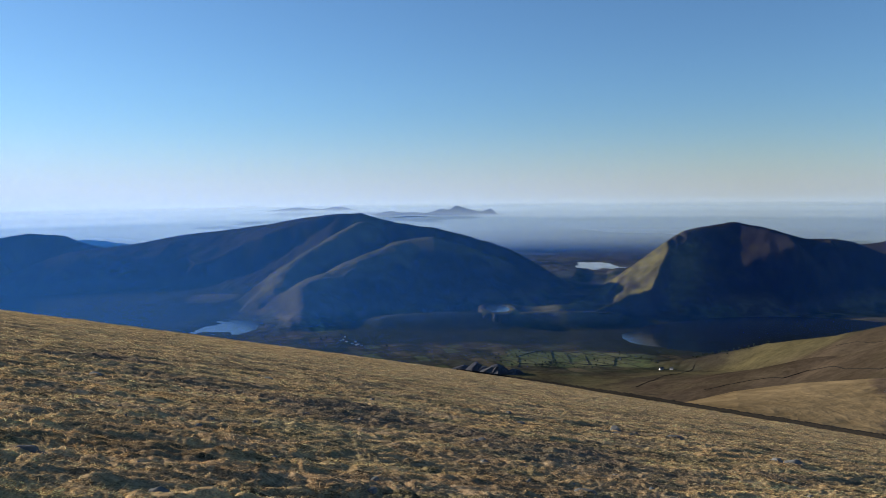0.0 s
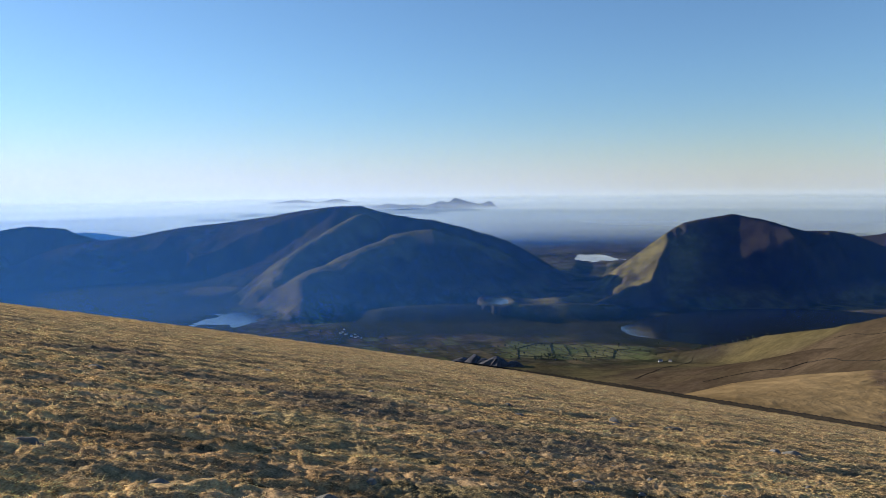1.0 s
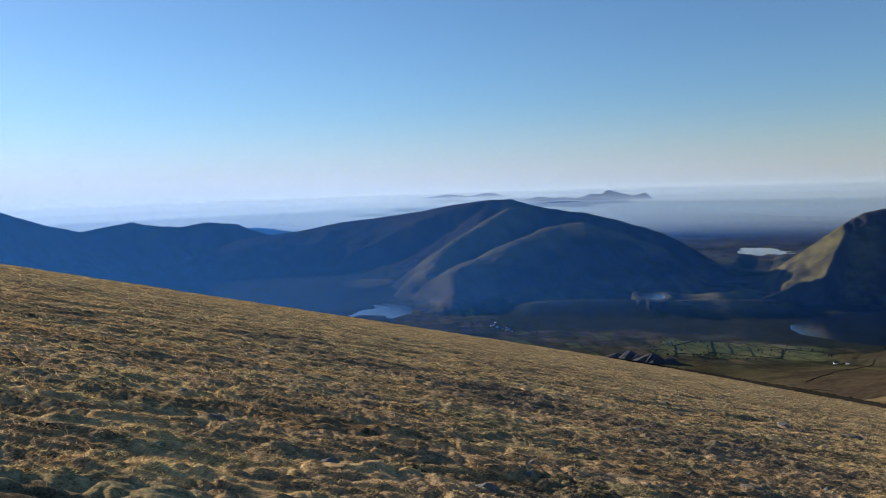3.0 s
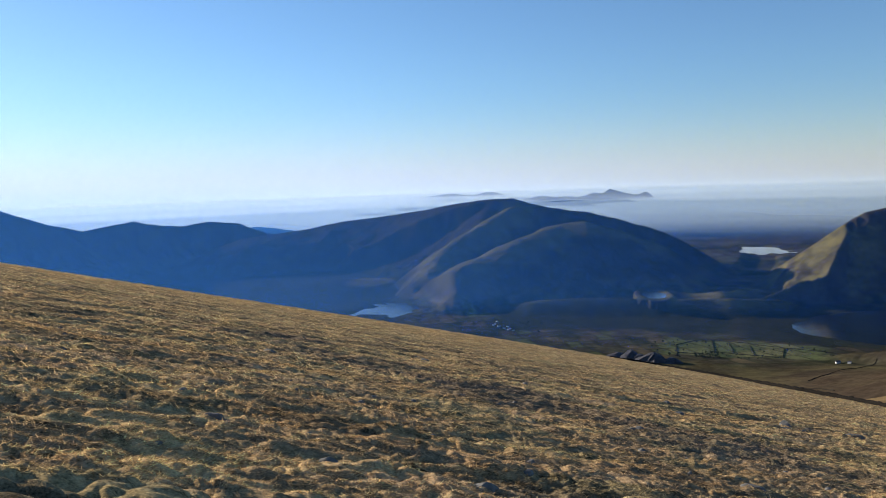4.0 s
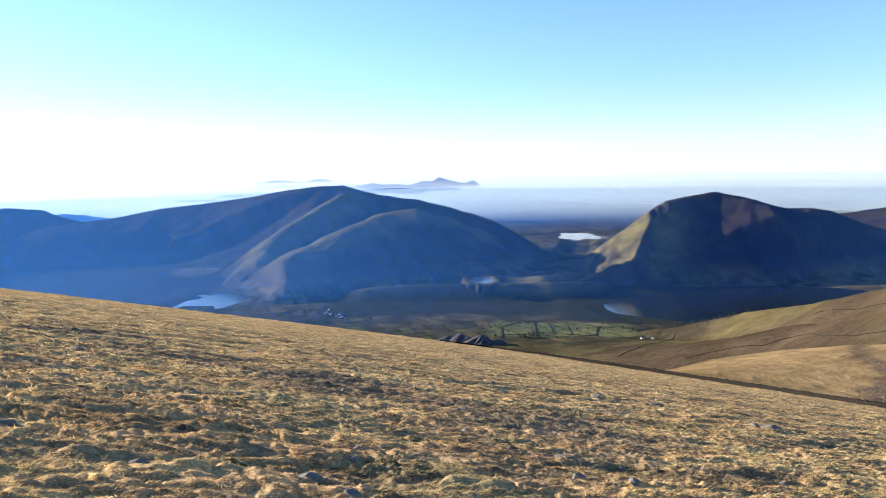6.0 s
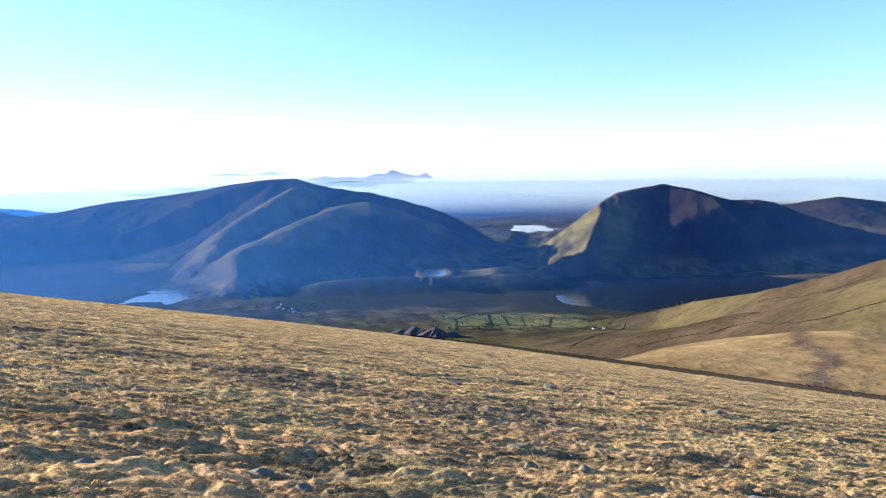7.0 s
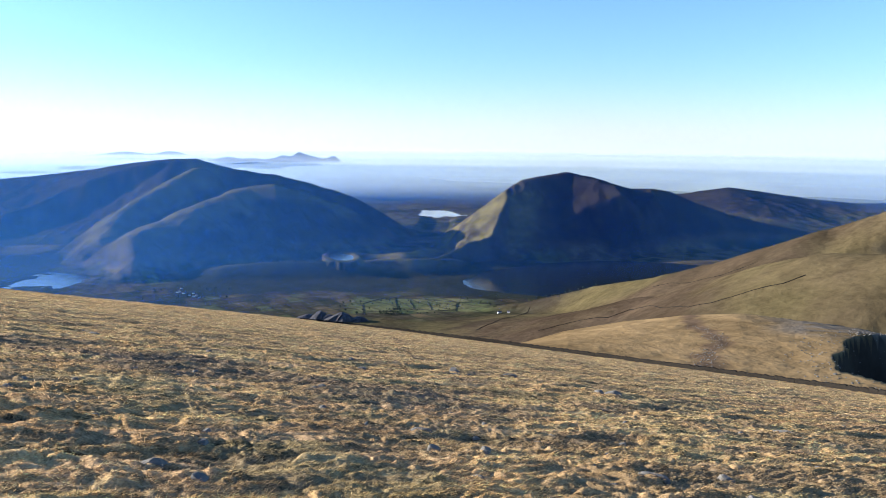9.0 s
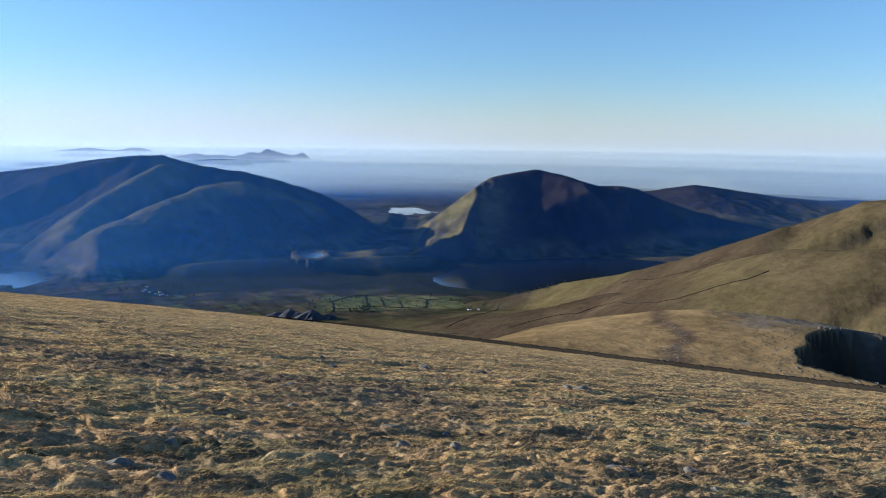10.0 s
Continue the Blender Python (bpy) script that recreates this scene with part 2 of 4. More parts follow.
        # broken cliffs at the end of the crest
        broken = 1 - smooth(40, 230, along(RIDGES[MAWR_CREST][0][:4], x[near], y[near])[0])
        z[near] = z[near] - 42 * broken * np.maximum(fbm(x[near], y[near], 60, 4, 19, 0.6) + 0.1, 0)
    d, floor = along(PASS, x, y)
    z = -smax(-z, -(floor + 0.75 * np.maximum(d - 100, 0) + 6 * rough), 25)
    # crags and a gully in the near hills
    cx, cy = x - 1475, y - 1465
    cd = np.hypot((cx * 0.87 - cy * 0.5) / 150, (cx * 0.5 + cy * 0.87) / 95) + 0.3 * fbm(x, y, 90, 4, 35)
    z = z - 34 * (1 - smooth(0.55, 1.1, cd))
    z = z - 10 * (1 - smooth(0, 30, along(GULLY, x, y)[0] + 25 * fbm(x, y, 80, 3, 36)))
    # far lowland, coast and the peaks of the peninsula
    coast = np.maximum(in_land(x, y, COAST), in_land(x, y, HEADLAND)) + 160 * fbm(x, y, 1600, 4, 41)
    low = -870 + np.clip(coast / 30, -40, 12) + smooth(0, 3000, coast) * 42 * (0.55 + fbm(x, y, 2600, 6, 43, 0.6))
    far = smooth(8600, 12500, r)
    z = z * (1 - far) + low * far
    for points, steep, fall, blunt, amp in FAR_RIDGES:
        c = crest(points, x, y, steep, fall, blunt) + amp * fbm(x, y, 1500, 4, 47) * smooth(0, 900, along(points, x, y)[0])
        z = np.where(r > 15000, smax(z, c, 20), z)
    for cx, cy, wide, long, turn, level, ragged, bank in LAKES:
        near = (np.abs(x - cx) < 3 * max(wide, long)) & (np.abs(y - cy) < 3 * max(wide, long))
        if near.any():
            d, zn = lake_shape(x[near], y[near], cx, cy, wide, long, turn, ragged), z[near]
            oval = lake_shape(x[near], y[near], cx, cy, wide, long, turn, 0)
            rim = level + np.clip((d - 1) * 12 / bank, -4, 10 * bank)
            zn = zn + (rim - zn) * (1 - smooth(1 + 0.25 * bank, 1 + bank, oval))
            z[near] = np.where((d > 1) & (d < 1.7) & (ragged < 0.5), np.maximum(zn, level + np.clip((d - 1) * 40, 0, 3)), zn)
    return z


def lake_shape(x, y, cx, cy, wide, long, turn, ragged):
    c, s = math.cos(radians(turn)), math.sin(radians(turn))
    u, v = (x - cx) * c + (y - cy) * s, -(x - cx) * s + (y - cy) * c
    return np.hypot(u / wide, v / long) + ragged * fbm(x, y, wide * 0.5, 5, 51, 0.65)


# ---- materials ----
def material(name):
    m = bpy.data.materials.new(name)
    m.use_nodes = True
    return m, m.node_tree.nodes, m.node_tree.links, m.node_tree.nodes["Principled BSDF"]


def node(nodes, kind, **values):
    n = nodes.new("ShaderNode" + kind)
    for key, value in values.items():
        n.inputs[key.replace("_", " ")].default_value = value
    return n


def land_material(name, grain, grain2, bump, rough=0.95, contrast=0.45, streak=0.0):
    """Ground cover from the mesh's own cover colours, broken up by two sizes of noise."""
    m, nodes, links, p = material(name)
    cover = nodes.new("ShaderNodeVertexColor")
    cover.layer_name = "cover"
    place = nodes.new("ShaderNodeNewGeometry")
    n1 = node(nodes, "TexNoise", Scale=grain, Detail=6.0, Roughness=0.65)
    n2 = node(nodes, "TexNoise", Scale=grain2, Detail=4.0, Roughness=0.6)
    links.new(place.outputs["Position"], n1.inputs["Vector"])
    links.new(place.outputs["Position"], n2.inputs["Vector"])
    add = nodes.new("ShaderNodeMath")
    add.operation = "ADD"
    links.new(n1.outputs["Fac"], add.inputs[0])
    links.new(n2.outputs["Fac"], add.inputs[1])
    tone = add
    if streak:
        # long pale and dark strands across the slope
        turn = nodes.new("ShaderNodeMapping")
        turn.inputs["Rotation"].default_value, turn.inputs["Scale"].default_value = (0, 0, -0.38), (0.22, 1.0, 1.0)
        n3 = node(nodes, "TexNoise", Scale=streak, Detail=7.0, Roughness=0.72, Distortion=0.4)
        links.new(place.outputs["Position"], turn.inputs["Vector"])
        links.new(turn.outputs[0], n3.inputs["Vector"])
        both = nodes.new("ShaderNodeMath")
        both.operation = "MULTIPLY_ADD"
        both.inputs[1].default_value, both.inputs[2].default_value = 1.6, -0.8
        links.new(n3.outputs["Fac"], both.inputs[0])
        tone = nodes.new("ShaderNodeMath")
        tone.operation = "ADD"
        links.new(add.outputs[0], tone.inputs[0])
        links.new(both.outputs[0], tone.inputs[1])
    ramp = nodes.new("ShaderNodeMapRange")
    ramp.inputs["From Min"].default_value, ramp.inputs["From Max"].default_value = 0.6, 1.4
    ramp.inputs["To Min"].default_value, ramp.inputs["To Max"].default_value = 1 - contrast, 1 + contrast
    links.new(tone.outputs[0], ramp.inputs["Value"])
    mul = nodes.new("ShaderNodeVectorMath")
    mul.operation = "SCALE"
    links.new(cover.outputs["Color"], mul.inputs[0])
    links.new(ramp.outputs[0], mul.inputs["Scale"])
    links.new(mul.outputs[0], p.inputs["Base Color"])
    b = node(nodes, "Bump", Strength=0.6, Distance=bump)
    links.new(add.outputs[0], b.inputs["Height"])
    links.new(b.outputs[0], p.inputs["Normal"])
    p.inputs["Roughness"].default_value = rough
    p.inputs["Specular IOR Level"].default_value = 0.0
    return m


def plain_material(name, colour, rough, scale, vary=0.35, bump=0.0):
    m, nodes, links, p = material(name)
    n = node(nodes, "TexNoise", Scale=scale, Detail=5.0, Roughness=0.6)
    place = nodes.new("ShaderNodeNewGeometry")
    links.new(place.outputs["Position"], n.inputs["Vector"])
    mix = nodes.new("ShaderNodeMix")
    mix.data_type = "RGBA"
    mix.inputs[6].default_value = (*[c * (1 - vary) for c in colour], 1)
    mix.inputs[7].default_value = (*[min(1, c * (1 + vary)) for c in colour], 1)
    links.new(n.outputs["Fac"], mix.inputs[0])
    links.new(mix.outputs[2], p.inputs["Base Color"])
    p.inputs["Roughness"].default_value, p.inputs["Specular IOR Level"].default_value = rough, 0.01
    if bump:
        b = node(nodes, "Bump", Strength=0.7, Distance=bump)
        links.new(n.outputs["Fac"], b.inputs["Height"])
        links.new(b.outputs[0], p.inputs["Normal"])
    return m


def water_material(name, colour, scale, strength):
    m, nodes, links, p = material(name)
    p.inputs["Base Color"].default_value = (*colour, 1)
    p.inputs["Roughness"].default_value = 0.12
    p.inputs["IOR"].default_value = 1.5
    n = node(nodes, "TexNoise", Scale=scale, Detail=3.0)
    place = nodes.new("ShaderNodeNewGeometry")
    links.new(place.outputs["Position"], n.inputs["Vector"])
    b = node(nodes, "Bump", Strength=strength, Distance=0.3)
    links.new(n.outputs["Fac"], b.inputs["Height"])
    links.new(b.outputs[0], p.inputs["Normal"])
    return m


def air_glow_material(name, colour, strength):
    """Emission in place of sunlight scattered by far air, laid over what lies behind it."""
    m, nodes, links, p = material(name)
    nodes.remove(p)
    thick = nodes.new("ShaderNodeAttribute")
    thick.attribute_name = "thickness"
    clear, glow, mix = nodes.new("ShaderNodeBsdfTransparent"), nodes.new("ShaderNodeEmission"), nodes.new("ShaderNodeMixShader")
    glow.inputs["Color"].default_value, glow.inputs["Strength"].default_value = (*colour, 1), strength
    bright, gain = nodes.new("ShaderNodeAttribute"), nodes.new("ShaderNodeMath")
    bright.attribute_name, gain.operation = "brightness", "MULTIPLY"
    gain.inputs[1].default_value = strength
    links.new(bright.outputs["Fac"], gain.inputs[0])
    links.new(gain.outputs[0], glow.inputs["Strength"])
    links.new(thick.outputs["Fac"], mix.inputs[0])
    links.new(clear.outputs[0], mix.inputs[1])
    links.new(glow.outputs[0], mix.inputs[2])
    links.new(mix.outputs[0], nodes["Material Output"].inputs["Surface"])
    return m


def haze_tint_material(name, colour):
    """Tinted sheet in place of thin haze: scatters a little of the light that falls on it from either side and lets the
    rest through.
    """
    m, nodes, links, p = material(name)
    nodes.remove(p)
    thick = nodes.new("ShaderNodeAttribute")
    thick.attribute_name = "thickness"
    clear = nodes.new("ShaderNodeBsdfTransparent")
    back, front = nodes.new("ShaderNodeBsdfTranslucent"), nodes.new("ShaderNodeBsdfDiffuse")
    both, mix = nodes.new("ShaderNodeMixShader"), nodes.new("ShaderNodeMixShader")
    for n in (back, front):
        n.inputs["Color"].default_value = (*colour, 1)
    links.new(back.outputs[0], both.inputs[1])
    links.new(front.outputs[0], both.inputs[2])
    links.new(thick.outputs["Fac"], mix.inputs[0])
    links.new(clear.outputs[0], mix.inputs[1])
    links.new(both.outputs[0], mix.inputs[2])
    links.new(mix.outputs[0], nodes["Material Output"].inputs["Surface"])
    return m


# ---- land ----
def sheet(name, x, y, z, mat, cover=None, thickness=None, closed=False, brightness=None):
    """A grid of rows by columns as one mesh."""
    rows, cols = x.shape
    verts = np.stack([x, y, z], -1).reshape(-1, 3)
    i, j = np.meshgrid(np.arange(rows - 1), np.arange(cols if closed else cols - 1), indexing="ij")
    k = (j + 1) % cols
    faces = np.stack([i * cols + j, i * cols + k, (i + 1) * cols + k, (i + 1) * cols + j], -1).reshape(-1, 4)
    me = bpy.data.meshes.new(name)
    me.vertices.add(len(verts))
    me.vertices.foreach_set("co", verts.astype(np.float32).ravel())
    me.loops.add(faces.size)
    me.loops.foreach_set("vertex_index", faces[:, ::-1].astype(np.int32).ravel())
    me.polygons.add(len(faces))
    me.polygons.foreach_set("loop_start", np.arange(0, faces.size, 4, dtype=np.int32))
    me.update(calc_edges=True)
    me.polygons.foreach_set("use_smooth", np.ones(len(faces), bool))
    if cover is not None:
        layer = me.color_attributes.new("cover", "FLOAT_COLOR", "POINT")
        layer.data.foreach_set("color", np.concatenate([cover.reshape(-1, 3), np.ones((len(verts), 1))], 1).astype(np.float32).ravel())
    if thickness is not None:
        layer = me.attributes.new("thickness", "FLOAT", "POINT")
        layer.data.foreach_set("value", thickness.astype(np.float32).ravel())
    if brightness is not None:
        layer = me.attributes.new("brightness", "FLOAT", "POINT")
        layer.data.foreach_set("value", brightness.astype(np.float32).ravel())
    me.materials.append(mat)
    me.validate()
    return new(name, me)


def mixed(a, b, f):
    return a + (np.asarray(b) - a) * f[..., None]


def bearings(dense, step, coarse):
    """Bearings all round, close together where the land is looked at."""
    return np.concatenate([np.arange(-dense[0], dense[1], step), np.arange(dense[1], 360 - dense[0], coarse)])


STRAW, OLIVE, MOOR, HEATH = (0.385, 0.27, 0.138), (0.072, 0.062, 0.033), (0.108, 0.09, 0.045), (0.048, 0.04, 0.027)
PASTURE, WOOD, LOWLAND = (0.10, 0.135, 0.045), (0.03, 0.036, 0.022), (0.12, 0.12, 0.07)


def far_cover(x, y, z, slope):
    r = np.hypot(x, y)
    b = np.degrees(np.arctan2(x, y))
    n1, n2 = fbm(x, y, 700, 5, 61), fbm(x, y, 160, 4, 63)
    c = np.zeros(x.shape + (3,)) + np.array(MOOR)
    c = mixed(c, OLIVE, smooth(-0.2, 0.35, n1 + 0.5 * n2))
    c = mixed(c, HEATH, smooth(0.1, 0.5, fbm(x, y, 420, 4, 65)))
    valley = (1 - smooth(-700, -640, z)) * smooth(2400, 2900, r)
    c = mixed(c, PASTURE, 0.3 * valley * smooth(0.1, 0.35, n2 + 0.4 * n1) * (1 - smooth(7000, 9000, r)))
    c = mixed(c, WOOD, valley * smooth(0.1, 0.3, fbm(x, y, 350, 4, 67)))
    patch = fbm(x, y, 130, 4, 64)
    c = mixed(c, WOOD, 0.8 * valley * smooth(0.12, 0.3, patch))
    c = mixed(c, HEATH, 0.7 * valley * smooth(0.1, 0.3, -patch))
    c = mixed(c, WOOD, smooth(-9, -7, b) * (1 - smooth(9, 11, b)) * smooth(3400, 3480, r + 60 * n2) * (1 - smooth(3900, 3960, r + 40 * n2)))
    c = mixed(c, WOOD, 0.9 * smooth(9, 11, b) * (1 - smooth(27, 30, b)) * smooth(3260, 3330, r + 50 * n2) * (1 - smooth(4200, 4500, r + 120 * n1)))
    # small enclosed fields, each with its own growth, between dark boundaries
    wx, wy = x + 45 * fbm(x, y, 240, 3, 111), y + 45 * fbm(x, y, 240, 3, 112)
    u, v = (0.94 * wx + 0.34 * wy) / 74, (-0.34 * wx + 0.94 * wy) / 120
    u = u + 0.5 * hash01(np.floor(v), np.floor(v) * 0, 113)
    pick = hash01(np.floor(u), np.floor(v), 114)
    tone = np.select([(pick < 0.14)[..., None], (pick < 0.42)[..., None], (pick < 0.6)[..., None], (pick < 0.8)[..., None]], [np.array((0.10, 0.11, 0.045)), np.array((0.06, 0.058, 0.036)), np.array(WOOD), np.array((0.105, 0.08, 0.045))], np.array((0.05, 0.045, 0.034)))
    edge = np.minimum(np.minimum(u % 1, 1 - u % 1) * 74, np.minimum(v % 1, 1 - v % 1) * 120)
    tone = mixed(tone, WOOD, 0.8 * (1 - smooth(4, 11, edge)))
    farmed = smooth(2700, 2800, r + 80 * n2) * (1 - smooth(4700, 5200, r)) * (1 - smooth(-690, -650, z + 25 * n2)) * smooth(-30, -26, b) * (1 - smooth(3360, 3440, r + 60 * n2) * smooth(-9, -7, b)) * smooth(-0.35, 0.0, n1 + 0.4 * n2 + 0.2)
    c = mixed(c, tone * (1 + 0.6 * fbm(x, y, 45, 3, 115))[..., None], 0.7 * farmed * (1 - 0.85 * smooth(8, 11, b) * smooth(3250, 3330, r)))
    side = smooth(-47, -42, b) * smooth(3000, 3200, r + 60 * n2 + 900 * -smooth(-19, -14, b)) * (1 - smooth(6700, 7300, r))
    heather = side * (1 - smooth(-13, -5, b + 5 * n1)) * smooth(4300, 4500, r)
    c = mixed(c, (0.05, 0.043, 0.032), 0.65 * heather)
    wood = side * (1 - smooth(-16, -12, b + 3 * n1)) * (1 - smooth(-560, -460, z + 60 * n2))
    clearing = 1 - smooth(90, 180, np.hypot(x + 1500, (y - 4790) / 1.2) + 60 * n2)
    c = mixed(c, WOOD, 0.95 * wood * (1 - clearing))
    c = mixed(c, MOOR, clearing)
    flank = (1 - smooth(200, 420, along(SPURS[1][0], x + 120, y)[0] + 60 * n2)) * smooth(-720, -640, z)
    c = mixed(c, (0.15, 0.132, 0.05), 0.85 * flank * smooth(-0.45, 0.1, fbm(x, y, 110, 4, 116) + 0.1))
    crag = (1 - smooth(60, 190, along(RIDGES[MAWR_CREST][0][:5], x, y)[0] + 50 * n2)) * smooth(-0.25, 0.1, fbm(x, y, 60, 4, 118))
    c = mixed(c, (0.055, 0.052, 0.05), 0.9 * crag)
    field = smooth(4.6, 5.2, b + 0.3 * n2) * (1 - smooth(15.0, 16.5, b)) * smooth(2920, 2960, r + 30 * n2 - 4 * (b - 8)) * (1 - smooth(3230, 3270, r + 30 * n2))
    c = mixed(c, mixed(np.zeros(x.shape + (3,)) + np.array((0.115, 0.13, 0.055)), (0.17, 0.165, 0.075), smooth(0.3, 0.8, pick)), field * (0.4 + 0.6 * smooth(3, 9, edge)))
    spur = (1 - smooth(640, 760, r)) * smooth(15, 19, b)
    c = mixed(c, np.array(STRAW) * (0.5 + 0.25 * fbm(x, y * 0.35, 40, 4, 69))[..., None], spur)
    c = mixed(c, np.array((0.078, 0.057, 0.038)) * (1 + 0.45 * fbm(x, y, 220, 5, 60))[..., None], smooth(800, 1000, r) * (1 - smooth(2300, 2700, r)) * smooth(10, 16, b) * np.clip(1.0 + 0.5 * n2 - 0.55 * smooth(27, 36, b), 0, 1))
    path = along(PATH, x, y)[0] + 5 * fbm(x, y, 12, 3, 68)
    c = mixed(c, (0.10, 0.07, 0.05), 0.85 * (1 - smooth(1, 9, path)) * spur)
    scree = smooth(0.0, 0.3, fbm(x, y, 30, 4, 66) + 0.25) * smooth(35, 39, b) * smooth(380, 430, r) * spur
    c = mixed(c, (0.15, 0.135, 0.115), 0.8 * scree)
    # steep sides of the hollow painted darker for its deep shade
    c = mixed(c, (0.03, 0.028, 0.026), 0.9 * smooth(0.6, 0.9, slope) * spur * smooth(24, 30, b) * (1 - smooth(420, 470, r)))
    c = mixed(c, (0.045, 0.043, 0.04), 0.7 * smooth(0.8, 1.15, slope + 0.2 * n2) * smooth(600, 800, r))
    # crags, screes and grass strips on mountain sides darkened to deepen their shade
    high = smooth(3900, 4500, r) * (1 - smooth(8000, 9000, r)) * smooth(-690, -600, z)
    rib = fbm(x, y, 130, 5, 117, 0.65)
    # near-black base puts shade into the colour, all but the flank
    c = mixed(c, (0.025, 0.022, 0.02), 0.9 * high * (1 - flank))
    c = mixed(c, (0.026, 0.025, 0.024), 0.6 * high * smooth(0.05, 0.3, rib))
    c = mixed(c, (0.06, 0.054, 0.028), 0.35 * high * smooth(0.08, 0.3, -rib))
    ribs = np.minimum(along(RIDGES[2][0], x, y)[0], along(RIDGES[3][0], x, y)[0])
    c = mixed(c, (0.115, 0.105, 0.045), 0.65 * (1 - smooth(90, 260, ribs + 90 * rib)) * high)
    c = mixed(c, np.array(LOWLAND) * (1 + 0.5 * fbm(x, y, 900, 4, 62))[..., None], smooth(8500, 10500, r))
    return c


bs = bearings((46, 50), 0.12, 4.0)
rs = np.concatenate([np.geomspace(90, 1200, 110), np.geomspace(1210, 2500, 80), np.linspace(2510, 4700, 200), np.linspace(4715, 8900, 190), np.geomspace(9000, 60000, 110)])
B, R = np.meshgrid(np.radians(bs), rs)
X, Y = R * np.sin(B), R * np.cos(B)
Z = land(X, Y)
# tucked under the hillside up to the wall
BD = np.degrees(np.where(B > math.pi, B - 2 * math.pi, B))
tuck = np.clip(R / wall_reach(BD), 0, 2)
Z = Z - 2.5 * (1 - smooth(0.955, 1.008, tuck))
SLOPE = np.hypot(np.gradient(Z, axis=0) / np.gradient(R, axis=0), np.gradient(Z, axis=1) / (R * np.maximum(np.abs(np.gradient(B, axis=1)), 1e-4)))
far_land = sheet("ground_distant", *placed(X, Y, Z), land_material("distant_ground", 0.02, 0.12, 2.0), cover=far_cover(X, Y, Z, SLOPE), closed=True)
tagged(far_land, "brown moorland, valley floor and bare mountains running out to a low coast", "ground", kind="structure")

# sea
rs = np.concatenate([np.geomspace(9000, 40000, 60), np.geomspace(41000, 104000, 30)])
Bs, Rs = np.meshgrid(np.radians(np.arange(-180, 180, 1.0)), rs)
X, Y = Rs * np.sin(Bs), Rs * np.cos(Bs)
sea = sheet("sea", *placed(X, Y, np.full(X.shape, -868.0)), water_material("sea_water", (0.03, 0.06, 0.09), 0.15, 0.5), closed=True)
tagged(sea, "calm pale sea reaching the hazy horizon", "sea", kind="structure")

# lakes
lake_water = water_material("lake_water", (0.012, 0.02, 0.03), 0.1, 0.1)
for cx, cy, wide, long, turn, level, ragged, bank in LAKES:
    a = np.radians(np.arange(0, 360, 4))
    q, aa = np.meshgrid(np.array([0.01, 0.5, 1.0, 1.5]), a, indexing="ij")
    c, s = math.cos(radians(turn)), math.sin(radians(turn))
    u, v = q * wide * np.cos(aa), q * long * np.sin(aa)
    lake = sheet("lake", *placed(cx + u * c - v * s, cy + u * s + v * c, np.full(u.shape, float(level))), lake_water, closed=True)
    tagged(lake, "still blue mountain lake lying in the valley", "lake", "lakes in the valley", kind="structure")

# haze: tinted and glowing sheets in place of lit air
def sunward_glow(b):
    """Painted brightness of the glowing air, higher towards the sun."""
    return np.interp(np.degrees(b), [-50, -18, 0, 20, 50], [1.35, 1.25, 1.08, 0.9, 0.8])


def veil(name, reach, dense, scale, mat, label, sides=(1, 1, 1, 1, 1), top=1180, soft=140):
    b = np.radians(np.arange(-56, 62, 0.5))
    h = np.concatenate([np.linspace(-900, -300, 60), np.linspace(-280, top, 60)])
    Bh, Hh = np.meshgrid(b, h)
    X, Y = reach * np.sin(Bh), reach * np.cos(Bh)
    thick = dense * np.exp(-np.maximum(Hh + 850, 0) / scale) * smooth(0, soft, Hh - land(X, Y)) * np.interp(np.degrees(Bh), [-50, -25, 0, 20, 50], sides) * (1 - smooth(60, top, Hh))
    return tagged(sheet(name, *placed(X, Y, Hh), mat, thickness=thick, brightness=sunward_glow(Bh)), label, "haze", kind="stuff")


# blue of scattered light put into the sheets' colour, denser towards the sun
haze = haze_tint_material("haze", (0.06, 0.29, 0.93))
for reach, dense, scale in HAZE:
    veil("haze", reach, dense, scale, haze, "thin blue-tinted sheet in place of haze in the valley between the mountains", (1.8, 1.5, 1.15, 0.85, 0.75))
# glowing mist sheets low over the plain and the sea, thicker the farther they are looked through
rs = np.geomspace(8200, 103000, 90)
Bm, Rm = np.meshgrid(np.radians(np.arange(-56, 62, 0.5)), rs)
X, Y = Rm * np.sin(Bm), Rm * np.cos(Bm)
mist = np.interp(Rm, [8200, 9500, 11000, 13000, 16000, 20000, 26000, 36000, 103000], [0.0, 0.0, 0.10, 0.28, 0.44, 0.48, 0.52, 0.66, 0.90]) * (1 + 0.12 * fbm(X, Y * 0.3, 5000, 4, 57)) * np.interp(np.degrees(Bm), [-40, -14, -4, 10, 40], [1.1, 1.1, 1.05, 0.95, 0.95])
mist_glow = air_glow_material("mist_glow", (0.63, 0.80, 0.87), 0.74)
air = air_glow_material("air_glow", (0.70, 0.81, 0.85), 0.69)
# extra glow far out on the left imitates the sun's glint on the sea
glow = sunward_glow(Bm) * (1 + 0.5 * smooth(48000, 75000, Rm) * (1 - smooth(-18, 4, np.degrees(Bm))))
